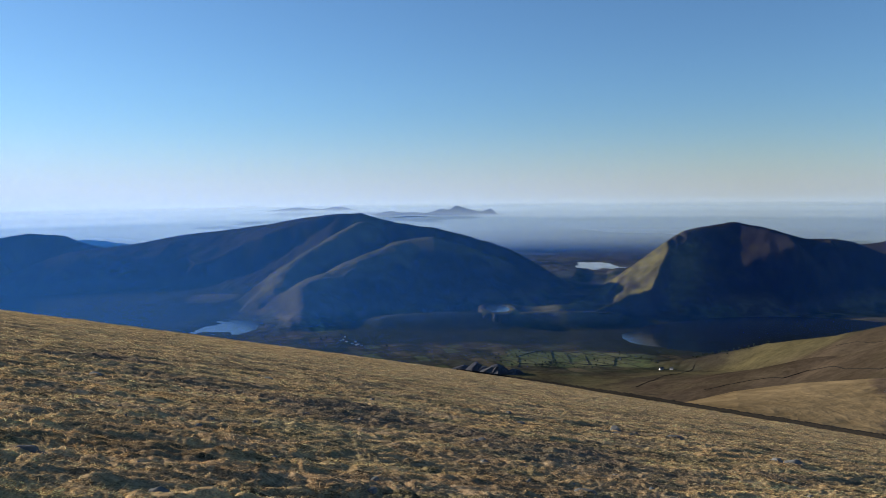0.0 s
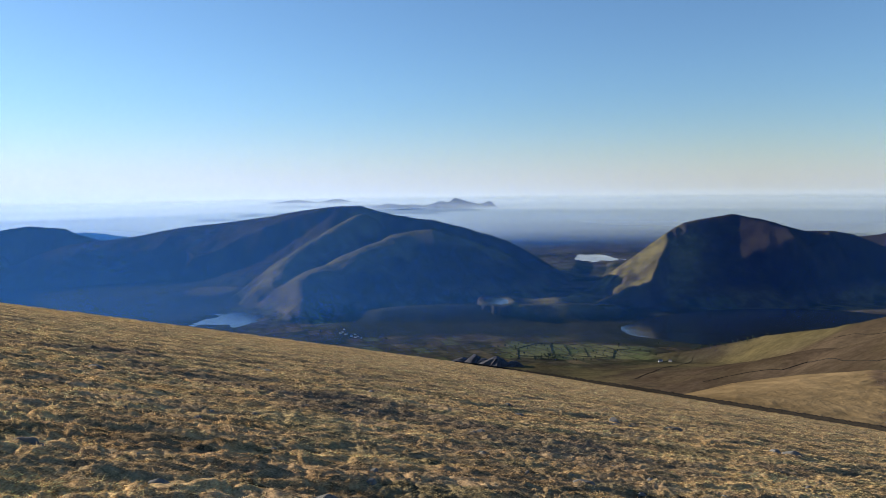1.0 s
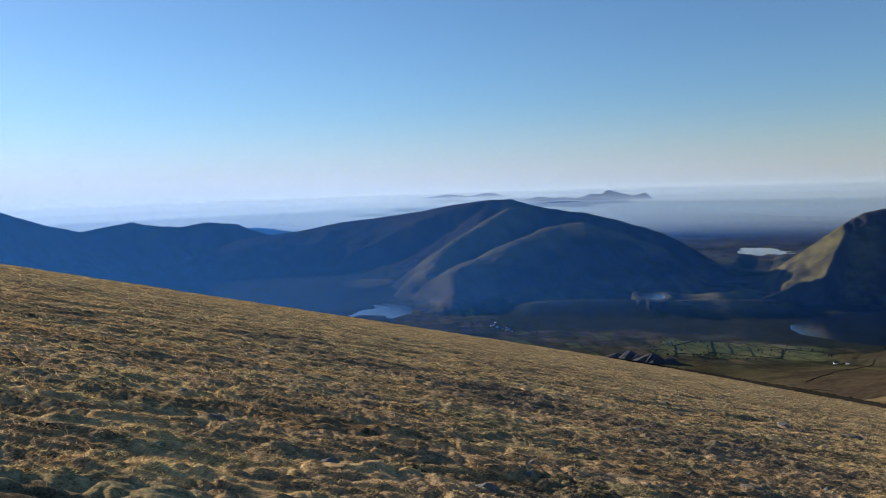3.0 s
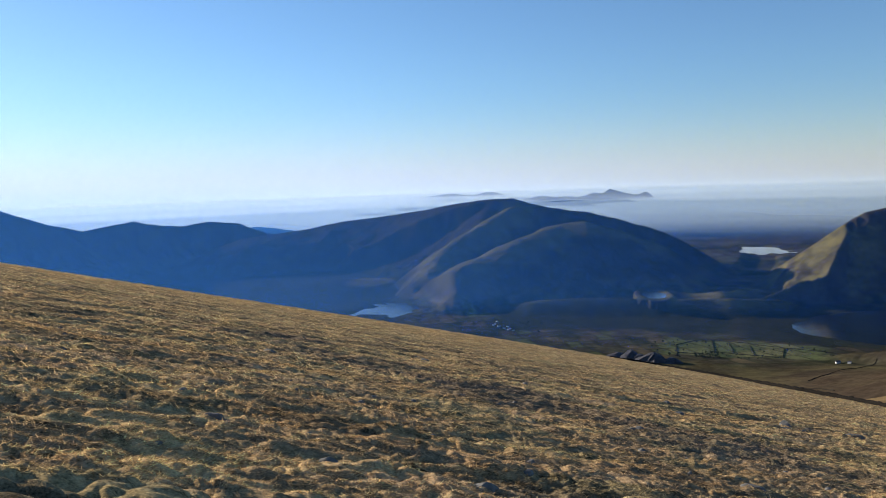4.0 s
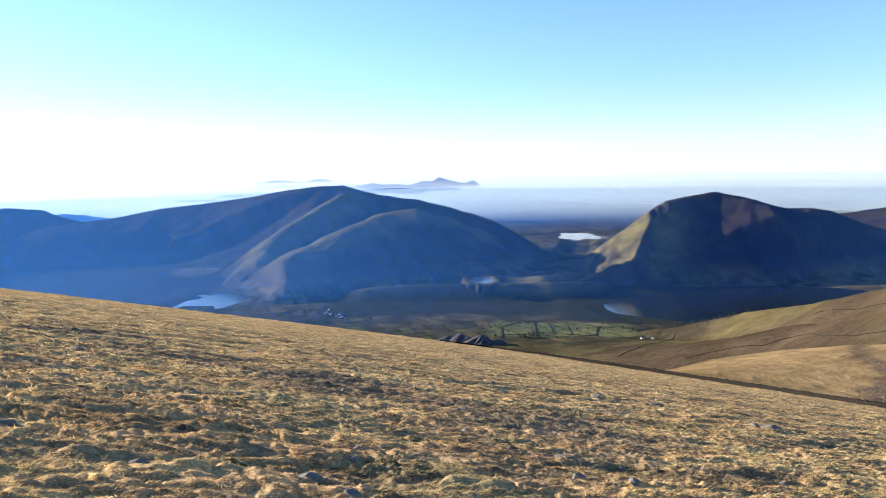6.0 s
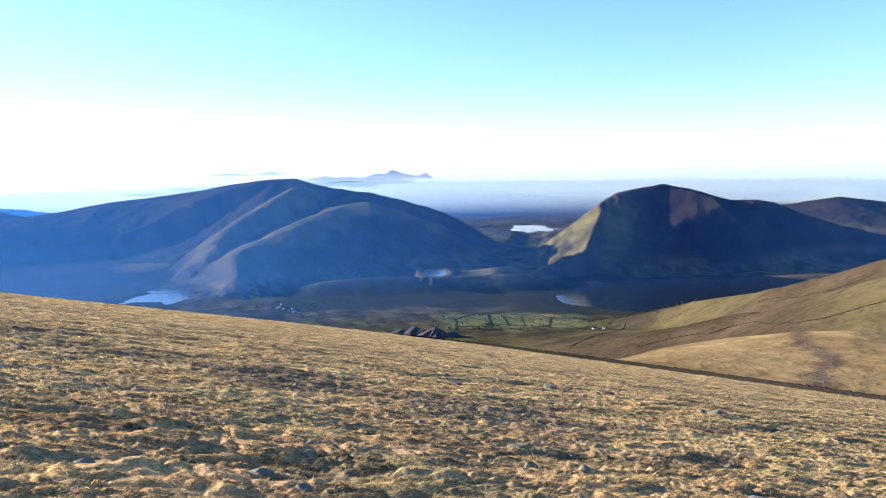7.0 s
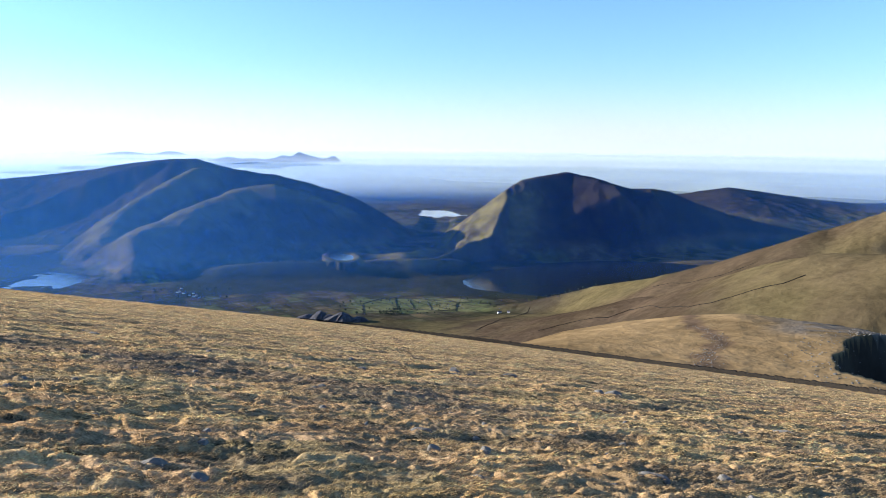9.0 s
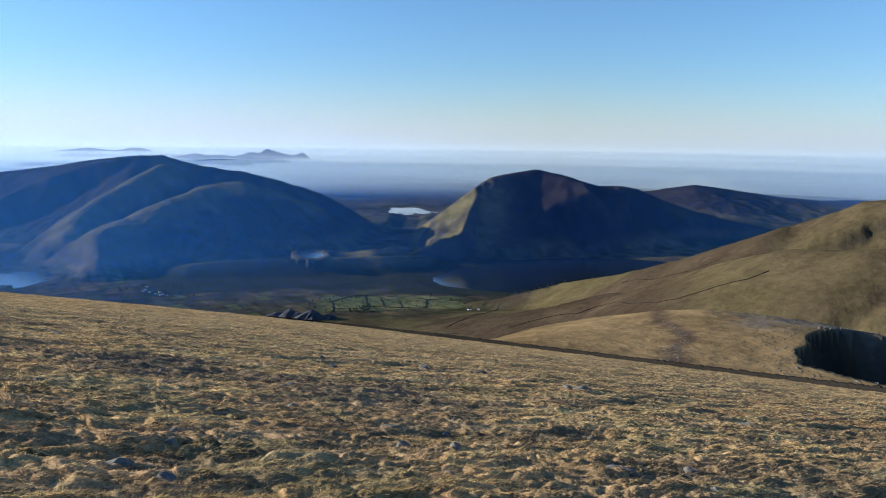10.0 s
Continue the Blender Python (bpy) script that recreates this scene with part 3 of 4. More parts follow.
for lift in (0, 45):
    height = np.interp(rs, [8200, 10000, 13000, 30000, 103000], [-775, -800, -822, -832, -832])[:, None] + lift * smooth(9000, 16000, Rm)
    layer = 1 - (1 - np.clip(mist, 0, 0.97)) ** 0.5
    tagged(sheet("backdrop_mist_glow", *placed(X, Y, height), mist_glow, thickness=layer, brightness=glow), "glowing sheet in place of white morning mist low over the coastal plain and the sea", "mist", kind="stuff")
# emissive sheets imitate the bright haze along the horizon
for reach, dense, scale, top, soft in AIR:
    veil("backdrop_haze_glow", reach, dense, scale, air, "pale glowing sheet in place of sunlit haze over the far coast and sea", top=top, soft=soft, sides=(1.5, 1.35, 1.1, 0.9, 0.85))

# ---- hillside under the camera ----
bs = bearings((45, 48), 0.12, 6.0)
rs = np.concatenate([[0.001, 1.0, 2.0, 3.5], np.geomspace(5, 265, 470)])
B, R = np.meshgrid(np.radians(bs), rs)
X, Y = R * np.sin(B), R * np.cos(B)
BD = np.degrees(np.where(B > math.pi, B - 2 * math.pi, B))
R = np.minimum(R, wall_reach(BD) * 1.01)
X, Y = R * np.sin(B), R * np.cos(B)


def combed(x, y):
    """Along and across the way in which the wind has combed the grass."""
    bend = 0.35 * fbm(x, y, 6, 2, 70)
    return 0.93 * x + 0.37 * y + bend, -0.37 * x + 0.93 * y + bend


def bare_band(x, y):
    """One inside the stony, heathery band across the slope, zero outside."""
    u, v = combed(x, y)
    return 1 - smooth(0.3, 3.2, along(BARE, x, y)[0] + 5.0 * fbm(u / 2, v, 2.2, 5, 87))


def hollows(x, y):
    u, v = combed(x, y)
    return smooth(0.22, 0.5, fbm(u / 1.7, v, 1.5, 3, 95))


def tussocks(x, y):
    """Rounded clumps with creases between them, drawn out along the slope, low swells and sunken hollows."""
    u, v = combed(x, y)
    swell = fbm(u / 1.8, v, 3.2, 3, 73)
    u, v = u + 0.25 * fbm(x, y, 0.9, 2, 71), v + 0.12 * fbm(x, y, 0.7, 2, 72)
    clump = np.abs(vnoise(u / 1.0, v / 0.40, 74)) * (0.55 + 0.45 * vnoise(x / 2.1, y / 2.1, 78))
    tuft = np.abs(vnoise(u / 0.40, v / 0.19, 75))
    reach = np.hypot(x, y)
    long = smooth(9, 30, reach) * 0.13 * np.abs(vnoise(u / 1.9, v / 0.75, 76)) + smooth(35, 90, reach) * 0.22 * np.abs(vnoise(u / 5.5, v / 2.2, 80))
    fine = np.abs(vnoise(u / 0.17, v / 0.085, 77))
    return 0.08 * swell + 0.065 * clump + 0.075 * tuft + 0.06 * fine - 0.08 * hollows(x, y) - 0.04 + long + 0.07 * bare_band(x, y) * np.abs(vnoise(x / 0.33, y / 0.33, 79))


BARE = [(-14, 30, 0), (-9, 24, 0), (-4.4, 21, 0), (-1, 19, 0), (1.5, 17, 0)]


def near_cover(x, y):
    """Straw, rust and greyish thatch in streaks, with a bare dark band."""
    u, v = combed(x, y)
    c = np.zeros(x.shape + (3,)) + np.array(STRAW)
    c = mixed(c, (0.29, 0.206, 0.12), smooth(-0.15, 0.35, fbm(u / 2.5, v, 0.8, 4, 81)))
    c = mixed(c, (0.31, 0.20, 0.10), 0.45 * smooth(0.05, 0.4, fbm(u / 2, v, 3.0, 4, 83)))
    c = mixed(c, (0.22, 0.165, 0.095), 0.7 * smooth(0.15, 0.45, fbm(u / 2, v, 4.5, 5, 85)))
    c = mixed(c, (0.20, 0.185, 0.10), 0.55 * smooth(0.05, 0.4, fbm(x, y, 1.4, 4, 84)))
    # darker streaks, and darker colour in the hollows
    c = mixed(c, (0.15, 0.12, 0.08), 0.6 * smooth(0.12, 0.4, fbm(u / 3, v, 0.45, 3, 88)))
    c = mixed(c, (0.13, 0.105, 0.07), 0.5 * hollows(x, y))
    c = c * (1.0 + 0.3 * fbm(u / 3, v, 0.9, 3, 90))[..., None] * np.array((1.27, 1.24, 1.20))
    return mixed(c, (0.11, 0.098, 0.085), 0.6 * bare_band(x, y))


Z = slope_near(X, Y) + tussocks(X, Y) * smooth(2.5, 7, R)
hill = sheet("ground", X, Y, Z + EYE, land_material("hill_grass", 9.0, 45.0, 0.03, contrast=0.8, streak=4.0), cover=near_cover(X, Y) * (0.85 + 0.25 * smooth(15, 130, R))[..., None], closed=True)
tagged(hill, "tussocky straw-coloured grass slope falling away from the camera", "hillside", kind="structure")


# grass blades, thick near by and thinning out down the slope
def blade_material():
    m, nodes, links, p = material("dry_grass")
    cover = nodes.new("ShaderNodeVertexColor")
    cover.layer_name = "cover"
    leaf, glow, mix = nodes.new("ShaderNodeBsdfDiffuse"), nodes.new("ShaderNodeBsdfTranslucent"), nodes.new("ShaderNodeMixShader")
    mix.inputs[0].default_value = 0.5
    nodes.remove(p)
    for n in (leaf, glow):
        links.new(cover.outputs["Color"], n.inputs["Color"])
    links.new(leaf.outputs[0], mix.inputs[1])
    links.new(glow.outputs[0], mix.inputs[2])
    links.new(mix.outputs[0], nodes["Material Output"].inputs["Surface"])
    return m


rng = np.random.default_rng(5)
COUNT = 880000
b = np.radians(rng.uniform(-44, 47, COUNT))
r = np.exp(rng.uniform(math.log(6.0), math.log(240.0), COUNT))
r = np.where(r < wall_reach(np.degrees(b)) - 1.2, r, 6 + 40 * rng.random(COUNT))
x, y = r * np.sin(b), r * np.cos(b)
u, v = combed(x, y)
tuft = fbm(u / 2, v, 0.5, 3, 91)
z = slope_near(x, y) + tussocks(x, y) + EYE - 0.01
lean = rng.normal(-0.1, 1.0, COUNT) + 0.8 * fbm(x, y, 2.0, 2, 93)
rise = np.clip(rng.normal(0.36, 0.22, COUNT), 0.06, 1.0)
size = rng.uniform(0.03, 0.095, COUNT) * (0.8 + 0.5 * tuft) * (1 + r / 60)
wide = 0.0030 * np.maximum(r / 8, 1.0)
dx, dy = np.cos(lean) * np.cos(rise), np.sin(lean) * np.cos(rise)
tip = np.stack([x + size * dx, y + size * dy, z + size * (np.sin(rise) - 0.2473 * dy - 0.1628 * dx)], -1)
side = np.stack([-np.sin(lean) * wide, np.cos(lean) * wide, 0.7 * wide], -1)
base = np.stack([x, y, z], -1)
verts = np.stack([base - side, base + side, tip], 1).reshape(-1, 3)
me = bpy.data.meshes.new("grass")
me.vertices.add(len(verts))
me.vertices.foreach_set("co", verts.astype(np.float32).ravel())
me.loops.add(len(verts))
me.loops.foreach_set("vertex_index", np.arange(len(verts), dtype=np.int32))
me.polygons.add(COUNT)
me.polygons.foreach_set("loop_start", np.arange(0, len(verts), 3, dtype=np.int32))
me.update(calc_edges=True)
tone = near_cover(x, y) * rng.choice([0.42, 0.75, 1.15, 1.45], (COUNT, 1)) * rng.uniform(0.85, 1.15, (COUNT, 1)) * np.array([1.3, 1.28, 1.22])
layer = me.color_attributes.new("cover", "FLOAT_COLOR", "POINT")
layer.data.foreach_set("color", np.repeat(np.concatenate([np.clip(tone, 0, 0.7), np.ones((COUNT, 1))], 1), 3, 0).astype(np.float32).ravel())
me.materials.append(blade_material())
grass = tagged(new("grass", me), "dry straw-coloured grass blades combed flat by the wind", "grass", kind="stuff")


# ---- things ----
def part(name, bm, mat, parent, label="", smooth_faces=False):
    """One bmesh as one mesh under a thing."""
    me = bpy.data.meshes.new(name)
    bm.to_mesh(me)
    bm.free()
    me.materials.append(mat)
    for f in me.polygons:
        f.use_smooth = smooth_faces
    ob = new(name, me)
    ob.parent = parent
    return tagged(ob, label)


def mesh_from(name, verts, faces, mat):
    me = bpy.data.meshes.new(name)
    me.from_pydata([tuple(v) for v in verts], [], faces)
    me.materials.append(mat)
    return me


def foot(x, y):
    """Where the land stands in the scene at a place in plan, and how far the scale is drawn in there."""
    xa, ya = np.array([float(x)]), np.array([float(y)])
    px, py, pz = placed(xa, ya, land(xa, ya))
    r = math.hypot(x, y)
    return Vector((px[0], py[0], pz[0])), float(squeeze(np.array([r]))[0] / r)


def hill_foot(x, y):
    xa, ya = np.array([float(x)]), np.array([float(y)])
    return float((slope_near(xa, ya) + tussocks(xa, ya))[0]) + EYE


CUBE = [(0, 3, 2, 1), (4, 5, 6, 7), (0, 1, 5, 4), (1, 2, 6, 5), (2, 3, 7, 6), (3, 0, 4, 7)]


def block(cx, cy, cz, ax, ay, lx, ly, lz, rnd, rough):
    """An uneven stone: centre, direction along it, size."""
    out = []
    for k, (i, j) in ((0, (-1, -1)), (0, (1, -1)), (0, (1, 1)), (0, (-1, 1)), (1, (-1, -1)), (1, (1, -1)), (1, (1, 1)), (1, (-1, 1))):
        u, v, w = [(1 + rnd.uniform(-rough, rough)) for _ in range(3)]
        a, b = 0.5 * i * lx * u, 0.5 * j * ly * v
        out.append((cx + a * ax - b * ay, cy + a * ay + b * ax, cz + (k - 0.5) * lz * w))
    return out


wall_stone = plain_material("wall_stone", (0.022, 0.02, 0.018), 0.9, 3.0, 0.6, 0.02)
field_stone = plain_material("field_stone", (0.15, 0.145, 0.135), 0.9, 14.0, 0.6, 0.02)
slate = plain_material("slate_waste", (0.07, 0.07, 0.078), 0.85, 0.25, 0.6, 0.6)
dark_hedge = plain_material("field_boundary", (0.05, 0.05, 0.035), 0.95, 0.5, 0.4)
render_white = plain_material("white_render", (0.75, 0.73, 0.70), 0.8, 1.0, 0.1)
roof_slate = plain_material("roof_slate", (0.10, 0.10, 0.12), 0.6, 2.0, 0.3)
bark = plain_material("bark", (0.09, 0.07, 0.05), 0.9, 2.0, 0.3)
leaves = plain_material("dark_leaves", (0.045, 0.055, 0.03), 0.9, 1.5, 0.5)

# dry-stone wall along the brow
rnd = random.Random(11)
line = []
b = 1.0
while b < 62:
    reach = float(wall_reach(np.array([b]))[0])
    line.append((reach * math.sin(radians(b)), reach * math.cos(radians(b))))
    b += math.degrees(0.5 / reach)
verts, faces = [], []
for (ax, ay), (bx, by) in zip(line, line[1:]):
    d = math.hypot(bx - ax, by - ay)
    ux, uy = (bx - ax) / d, (by - ay) / d
    ground = float(slope_near(np.array([ax]), np.array([ay]))[0]) + EYE - 0.15
    level, top = 0.0, min(1.15, 0.5 + len(verts) / 5000) + rnd.uniform(-0.05, 0.05)
    while level < top:
        high = rnd.uniform(0.17, 0.34)
        thick = 0.75 - 0.22 * level
        off = rnd.uniform(-0.12, 0.12)
        n = len(verts)
        verts += block(ax + ux * off + uy * rnd.uniform(-0.05, 0.05), ay + uy * off - ux * rnd.uniform(-0.05, 0.05), ground + level + high / 2, ux, uy, d * rnd.uniform(1.0, 1.3), thick, high, rnd, 0.08)
        faces += [tuple(n + k for k in f) for f in CUBE]
        level += high * 0.93
wall = tagged(new("stone_wall"), "dark dry-stone wall running down along the brow of the slope", "wall")
wall.location = (line[0][0], line[0][1], float(slope_near(np.array([line[0][0]]), np.array([line[0][1]]))[0]) + EYE)
courses = new("stones", mesh_from("stones", np.array(verts) - np.array(wall.location), faces, wall_stone))
courses.parent = wall
tagged(courses, kind="stuff")


# boulders and stones in the grass
def rock_mesh(seed, flat):
    rnd = random.Random(seed)
    bm = bmesh.new()
    bmesh.ops.create_icosphere(bm, subdivisions=3, radius=0.5)
    cuts = [(Vector((rnd.uniform(-1, 1), rnd.uniform(-1, 1), rnd.uniform(-0.4, 1))).normalized(), rnd.uniform(0.24, 0.42)) for _ in range(9)]
    for v in bm.verts:
        for n, d in cuts:
            over = v.co.dot(n) - d
            if over > 0:
                v.co -= n * over * 0.92
        v.co += v.co.normalized() * 0.035 * noise.noise(v.co * 6 + Vector((seed, 0, 0)))
        v.co.z *= flat
    me = bpy.data.meshes.new("rock")
    bm.to_mesh(me)
    bm.free()
    me.materials.append(field_stone)
    return me


rock_meshes = [rock_mesh(s, f) for s, f in ((1, 0.6), (2, 0.45), (3, 0.75), (4, 0.5), (5, 0.65), (6, 0.4))]


def rock(x, y, size, k, turn, label, group=""):
    ob = new("rock", rock_meshes[k % len(rock_meshes)])
    ob.matrix_world = pose(x, y, hill_foot(x, y) - 0.07 * size, -10, 8, turn) @ Matrix.Scale(size, 4)
    return tagged(ob, label, "rock", group)


rnd = random.Random(17)
for x, y, size, k, turn in [(2.2, 11.3, 0.39, 1, 10), (-1.2, 7.4, 0.36, 3, 30), (2.0, 9.4, 0.22, 2, 80), (1.7, 8.1, 0.24, 5, 20), (-0.9, 8.6, 0.19, 0, 45), (12.2, 25.2, 0.8, 3, 0),
                            (11.4, 25.0, 0.5, 0, 60), (7.4, 31.5, 0.7, 2, 0), (8.4, 32.1, 0.45, 4, 30), (10.1, 31.9, 0.8, 1, 15), (12.6, 16.2, 0.8, 5, 10), (4.5, 8.0, 0.45, 1, 0),
                            (5.9, 8.6, 0.28, 4, 50), (-3.8, 12.8, 0.36, 3, 5), (-7.7, 32.3, 0.6, 1, 0), (-0.7, 6.7, 0.2, 2, 70), (2.1, 7.4, 0.18, 5, 0), (2.7, 27.0, 0.6, 0, 0),
                            (-4.6, 8.0, 0.31, 1, 35), (-2.8, 7.1, 0.25, 3, 15), (-9.4, 19.9, 0.6, 1, 0), (0.9, 16.8, 0.36, 4, 5), (6.9, 29.8, 0.7, 5, 40), (7.9, 30.8, 0.4, 3, 0)]:
    rock(x, y, size, k, turn, "grey lichen-patched boulder half sunk in the dry grass")
for i in range(110):
    b, r = radians(rnd.uniform(-42, 48)), math.exp(rnd.uniform(math.log(7.5), math.log(45)))
    rock(r * math.sin(b), r * math.cos(b), rnd.uniform(0.07, 0.2) * (0.7 + r / 30), i, rnd.uniform(0, 360), "small grey stone lying among the grass tussocks", "stones in the grass")


# stones of the worn path and the broken rim of the hollow
rnd = random.Random(31)
verts, faces = [], []
spots = []
for i in range(260):
    k = rnd.randrange(1, len(PATH) - 1)
    t = rnd.random()
    spots.append((PATH[k][0] + (PATH[k + 1][0] - PATH[k][0]) * t + rnd.gauss(0, 3), PATH[k][1] + (PATH[k + 1][1] - PATH[k][1]) * t + rnd.gauss(0, 2.2), rnd.uniform(0.14, 0.4)))
for i in range(420):
    a, q = rnd.uniform(1.2, 4.6), rnd.gauss(1.12, 0.10)
    u, v = 62 * q * math.cos(a), 135 * q * math.sin(a)
    spots.append((258 + 0.77 * u + 0.64 * v, 208 - 0.64 * u + 0.77 * v, rnd.uniform(0.15, 0.48) * (1.8 if rnd.random() < 0.06 else 1)))
sx, sy = np.array([s[0] for s in spots]), np.array([s[1] for s in spots])
px, py, pz = placed(sx, sy, land(sx, sy))
for (x, y, size), cx, cy, cz in zip(spots, px, py, pz):
    k = float(squeeze(np.array([math.hypot(x, y)]))[0]) / math.hypot(x, y) * size
    n, a = len(verts), rnd.uniform(0, 6.28)
    verts += block(cx, cy, cz + 0.2 * k, math.cos(a), math.sin(a), 1.3 * k, 0.9 * k, 0.8 * k, rnd, 0.3)
    faces += [tuple(n + j for j in f) for f in CUBE]
tagged(new("scree", mesh_from("scree", verts, faces, field_stone)), "loose grey stones along a worn path and a crag rim", "scree", kind="stuff")


# ---- far things ----
def draped(name, points, wide, high, mat, label, group, step=12.0):
    """A low boundary that follows the land along a line in plan."""
    places = []
    for (ax, ay), (bx, by) in zip(points, points[1:]):
        n = max(1, int(math.hypot(bx - ax, by - ay) / step))
        places += [(ax + (bx - ax) * i / n, ay + (by - ay) * i / n) for i in range(n)]
    places.append(points[-1])
    px, py = np.array([p[0] for p in places], float), np.array([p[1] for p in places], float)
    px, py = px + 3 * vnoise(px / 40, py / 40, 5), py + 3 * vnoise(px / 40, py / 40, 6)
    gx, gy = np.gradient(px), np.gradient(py)
    gl = np.hypot(gx, gy)
    nx, ny = -gy / gl, gx / gl
    pz = land(px, py)
    tall = high * (1 + 0.3 * vnoise(px / 15, py / 15, 7))
    rows = []
    for off, up in ((-0.5, -2.0), (-0.42, 1.0), (0.42, 1.0), (0.5, -2.0)):
        rows.append(placed(px + nx * wide * off, py + ny * wide * off, pz + np.where(up > 0, tall, up)))
    n = len(px)
    verts = np.stack([np.stack(r, -1) for r in rows], 0).reshape(-1, 3)
    faces = [(a * n + i, a * n + i + 1, (a + 1) * n + i + 1, (a + 1) * n + i) for a in range(3) for i in range(n - 1)]
    faces += [(0, n, 2 * n, 3 * n), (n - 1, 4 * n - 1, 3 * n - 1, 2 * n - 1)]
    ob = new(name, mesh_from(name, verts, faces, mat))
    return tagged(ob, label, "wall", group)


for points in [[(683, 1918), (736, 1904), (791, 1876), (842, 1820), (905, 1816), (914, 1775), (893, 1610), (875, 1476), (900, 1425), (925, 1401), (960, 1372), (998, 1332), (1042, 1319)],
               [(1137, 2129), (1190, 2048), (1203, 1914), (1229, 1842), (1273, 1778)],
               [(582, 2220), (791, 2530), (914, 2704), (935, 2741)], [(586, 1994), (480, 2200), (400, 2420)]]:
    draped("moor_wall", points, 2.2, 1.2, wall_stone, "dark stone wall winding over the open brown moor", "walls on the moor")
for points in [[(481, 3235), (598, 3173), (719, 3086), (888, 3009), (1010, 3030)], [(527, 3174), (513, 2974)], [(596, 3124), (582, 2937)], [(716, 3075), (675, 2906), (555, 2942), (423, 3002)],
               [(474, 3251), (441, 2967)], [(303, 2962), (414, 2935)], [(313, 3111), (403, 3216), (469, 3236)], [(291, 2898), (303, 2962), (313, 3111)]]:
    draped("field_wall", points, 2.8, 1.8, dark_hedge, "dark boundary between small green fields", "boundaries of the fields")


def slate_tip(x, y, wide, long, high, turn):
    """A heap of quarry waste with a flat-topped ridge and slumped sides."""
    place, k = foot(x, y)
    bm = bmesh.new()
    rings = [(1.0, -0.12), (0.8, 0.25), (0.55, 0.62), (0.30, 0.93), (0.12, 1.0)]
    loops = []
    for s, h in rings:
        loop = []
        for i in range(28):
            a = 2 * math.pi * i / 28
            wob = 1 + 0.45 * noise.noise(Vector((math.cos(a) * 2.2, math.sin(a) * 2.2, x * 0.037 + h))) + 0.15 * noise.noise(Vector((math.cos(a) * 6, math.sin(a) * 6, x * 0.02 + 3 * h)))
            loop.append(bm.verts.new((k * wide / 2 * s * wob * math.cos(a) + k * wide * 0.12 * h, k * long / 2 * (0.25 + 0.75 * s) * wob * math.sin(a), k * high * h * (1 - 0.12 * math.cos(a)))))
        loops.append(loop)
    for lo, hi in zip(loops, loops[1:]):
        for i in range(28):
            bm.faces.new((lo[i], lo[(i + 1) % 28], hi[(i + 1) % 28], hi[i]))
    bm.faces.new(loops[-1])
    me = bpy.data.meshes.new("slate_tip")
    bm.to_mesh(me)
    bm.free()
    me.materials.append(slate)
    ob = new("slate_tip", me)
    ob.matrix_world = Matrix.Translation(place) @ pose(0, 0, 0, 0, 0, turn)
    return tagged(ob, "dark heap of slate waste standing in the valley", "slate tip", "slate tips in the valley")


for x, y, wide, long, high, turn in [(118, 2800, 80, 70, 30, 10), (190, 2735, 120, 80, 30, -15), (255, 2715, 85, 60, 17, 20), (70, 2850, 80, 60, 14, 0), (-180, 2960, 90, 60, 16, 30), (150, 2770, 70, 50, 20, 40)]:
    slate_tip(x, y, wide, long, high, turn)


def cottage(x, y, turn, long, wide, high):
    place, k = foot(x, y)
    thing = tagged(new("cottage"), "small white rendered cottage with a slate roof in the valley", "cottage", "cottages of the village")
    bm = bmesh.new()
    bmesh.ops.create_cube(bm, size=1)
    for v in bm.verts:
        v.co = Vector((v.co.x * long, v.co.y * wide, (v.co.z + 0.5) * (high + 1) - 1)) * k
    part("walls", bm, render_white, thing)
    bm = bmesh.new()
    pts = [(-0.55, -0.6, 0), (0.55, -0.6, 0), (0.55, 0.6, 0), (-0.55, 0.6, 0), (-0.55, 0, 1), (0.55, 0, 1)]
    vs = [bm.verts.new(Vector((a * long, b * wide, high + c * wide * 0.5)) * k) for a, b, c in pts]
    for f in ((0, 1, 5, 4), (2, 3, 4, 5), (1, 2, 5), (3, 0, 4), (3, 2, 1, 0)):
        bm.faces.new([vs[i] for i in f])
    part("roof", bm, roof_slate, thing)
    bm = bmesh.new()
    bmesh.ops.create_cube(bm, size=1)
    for v in bm.verts:
        v.co = Vector((v.co.x * 0.9 + long * 0.42, v.co.y * 0.7, v.co.z * 1.6 + high + wide * 0.5)) * k
    part("chimney", bm, wall_stone, thing)
    thing.matrix_world = Matrix.Translation(place) @ pose(0, 0, 0, 0, 0, turn)
    return thing


rnd = random.Random(23)
for i in range(9):
    t = i / 8
    cottage(-505 + 130 * t + rnd.uniform(-22, 22), 3590 - 190 * t + rnd.uniform(-25, 25), rnd.uniform(-40, 40), rnd.uniform(8, 14), rnd.uniform(6, 8), rnd.uniform(4, 6))
cottage(828, 2795, 20, 16, 8, 6)
cottage(860, 2775, -30, 11, 7, 5)


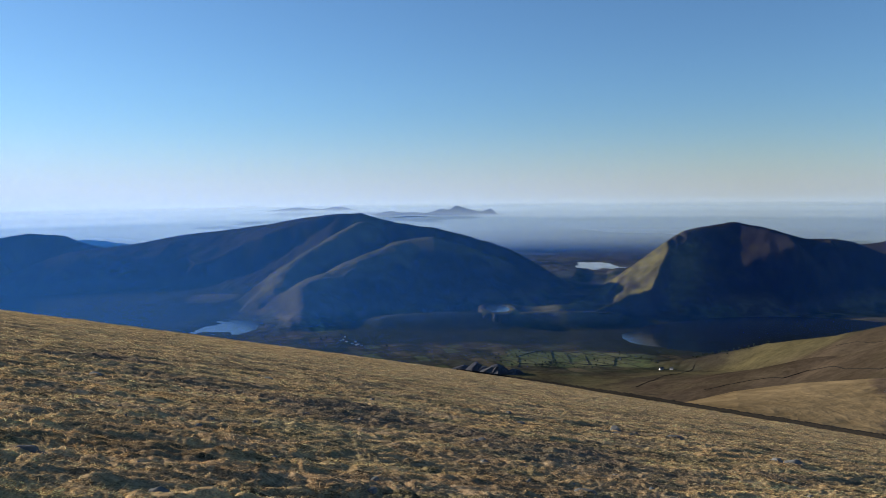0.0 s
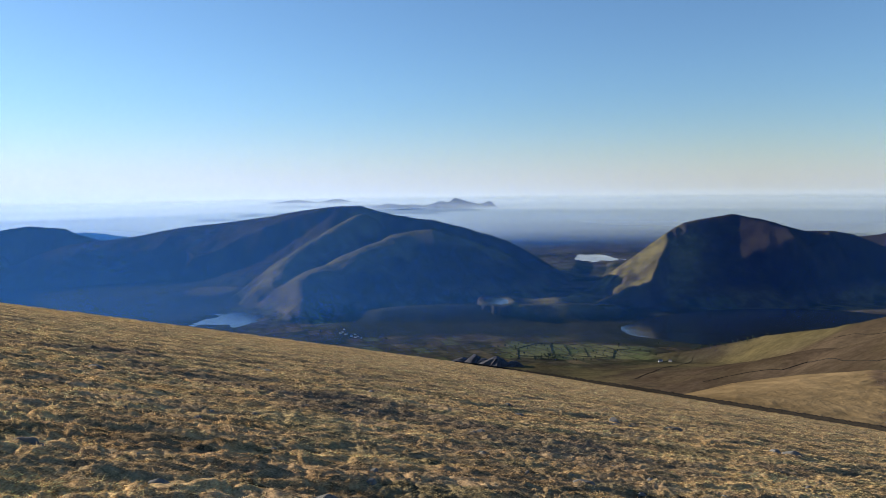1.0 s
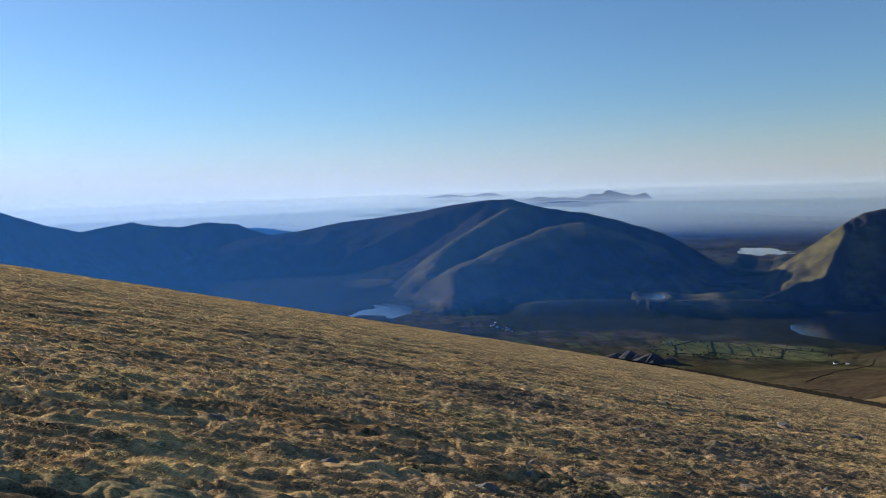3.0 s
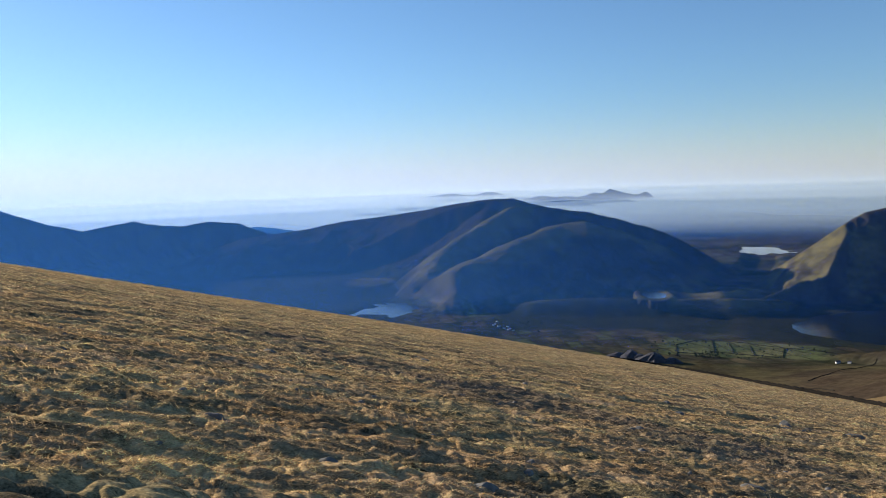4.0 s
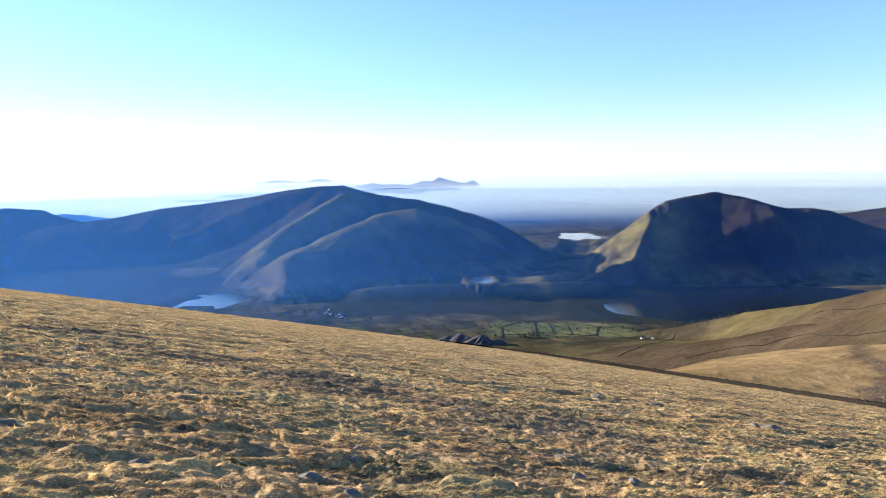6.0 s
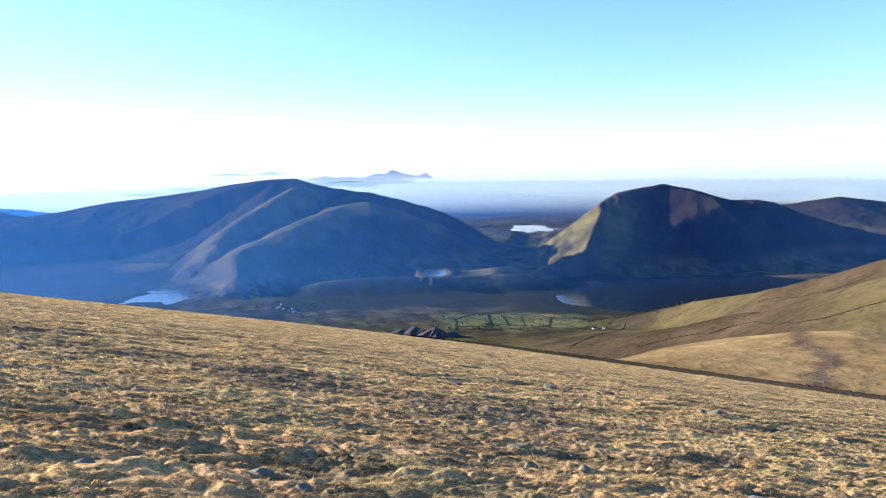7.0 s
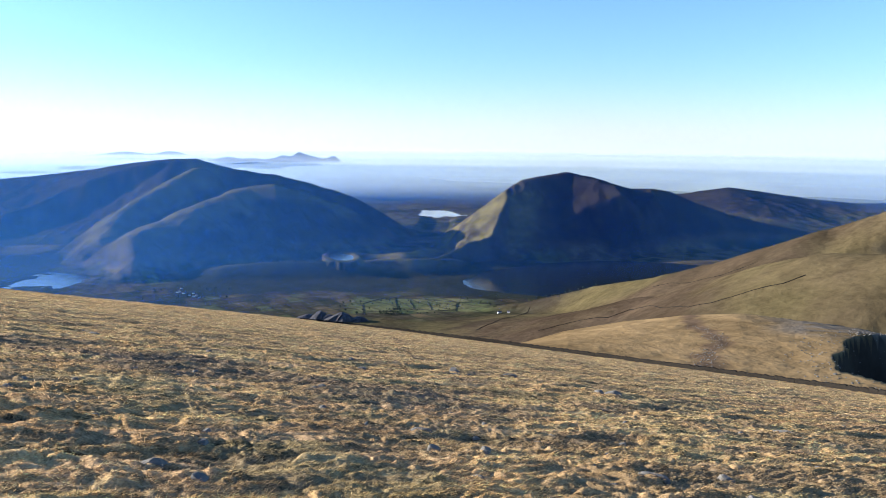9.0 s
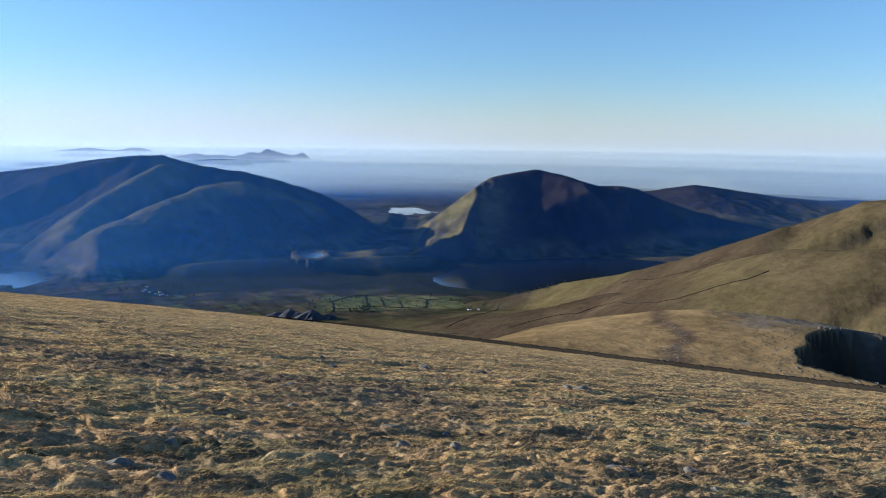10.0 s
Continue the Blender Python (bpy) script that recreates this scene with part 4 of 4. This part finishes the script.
def tree_model(seed):
    """A small broad tree with a bare trunk, limbs and a ragged crown of leaf clumps; one metre here is one metre of land."""
    rnd = random.Random(seed)
    thing = new("tree")
    bm = bmesh.new()
    bmesh.ops.create_cone(bm, segments=7, radius1=0.35, radius2=0.15, depth=5, cap_ends=True, matrix=pose(0, 0, 2.0))
    for i in range(5):
        a = i * 1.26 + rnd.uniform(-0.3, 0.3)
        bmesh.ops.create_cone(bm, segments=5, radius1=0.14, radius2=0.05, depth=3.4, matrix=pose(1.1 * math.cos(a), 1.1 * math.sin(a), 5.0, 0, 42, math.degrees(a)))
    part("trunk", bm, bark, thing)
    bm = bmesh.new()
    for i in range(16):
        a, up = rnd.uniform(0, 6.28), rnd.uniform(3.2, 8.6)
        out = rnd.uniform(0.2, 3.2) * (1.15 - abs(up - 5.4) / 4.6)
        m = pose(out * math.cos(a), out * math.sin(a), up, rnd.uniform(0, 90), rnd.uniform(0, 90), 0) @ Matrix.Diagonal((rnd.uniform(0.8, 1.5), rnd.uniform(0.8, 1.5), rnd.uniform(0.6, 1.1), 1))
        bmesh.ops.create_icosphere(bm, subdivisions=1, radius=1.0, matrix=m)
    for v in bm.verts:
        v.co += Vector((rnd.uniform(-0.3, 0.3), rnd.uniform(-0.3, 0.3), rnd.uniform(-0.3, 0.3)))
    part("crown", bm, leaves, thing)
    return tagged(thing, "small dark tree standing by the fields in the valley", "tree", "trees in the valley")


models = [tree_model(s) for s in (1, 2, 3)]
spots = [(425 + rnd.gauss(0, 22), 2930 + rnd.gauss(0, 30)) for _ in range(26)] + [(385 + rnd.gauss(0, 15), 2870 + rnd.gauss(0, 15)) for _ in range(12)]
spots += [(rnd.uniform(200, 950), rnd.uniform(2820, 3200)) for _ in range(60)] + [(rnd.uniform(-650, -250), rnd.uniform(3350, 3650)) for _ in range(45)]
spots += [(930 + 240 * t + rnd.gauss(0, 14), 2840 - 190 * t + rnd.gauss(0, 14)) for t in [rnd.random() for _ in range(26)]]
for i, (x, y) in enumerate(spots):
    place, k = foot(x, y)
    m = Matrix.Translation(place) @ pose(0, 0, 0, 0, 0, rnd.uniform(0, 360)) @ Matrix.Scale(k * rnd.uniform(0.8, 1.5), 4)
    if i < len(models):
        models[i].matrix_basis = m
    else:
        copy_thing(models[i % len(models)], m).scale = m.to_scale()
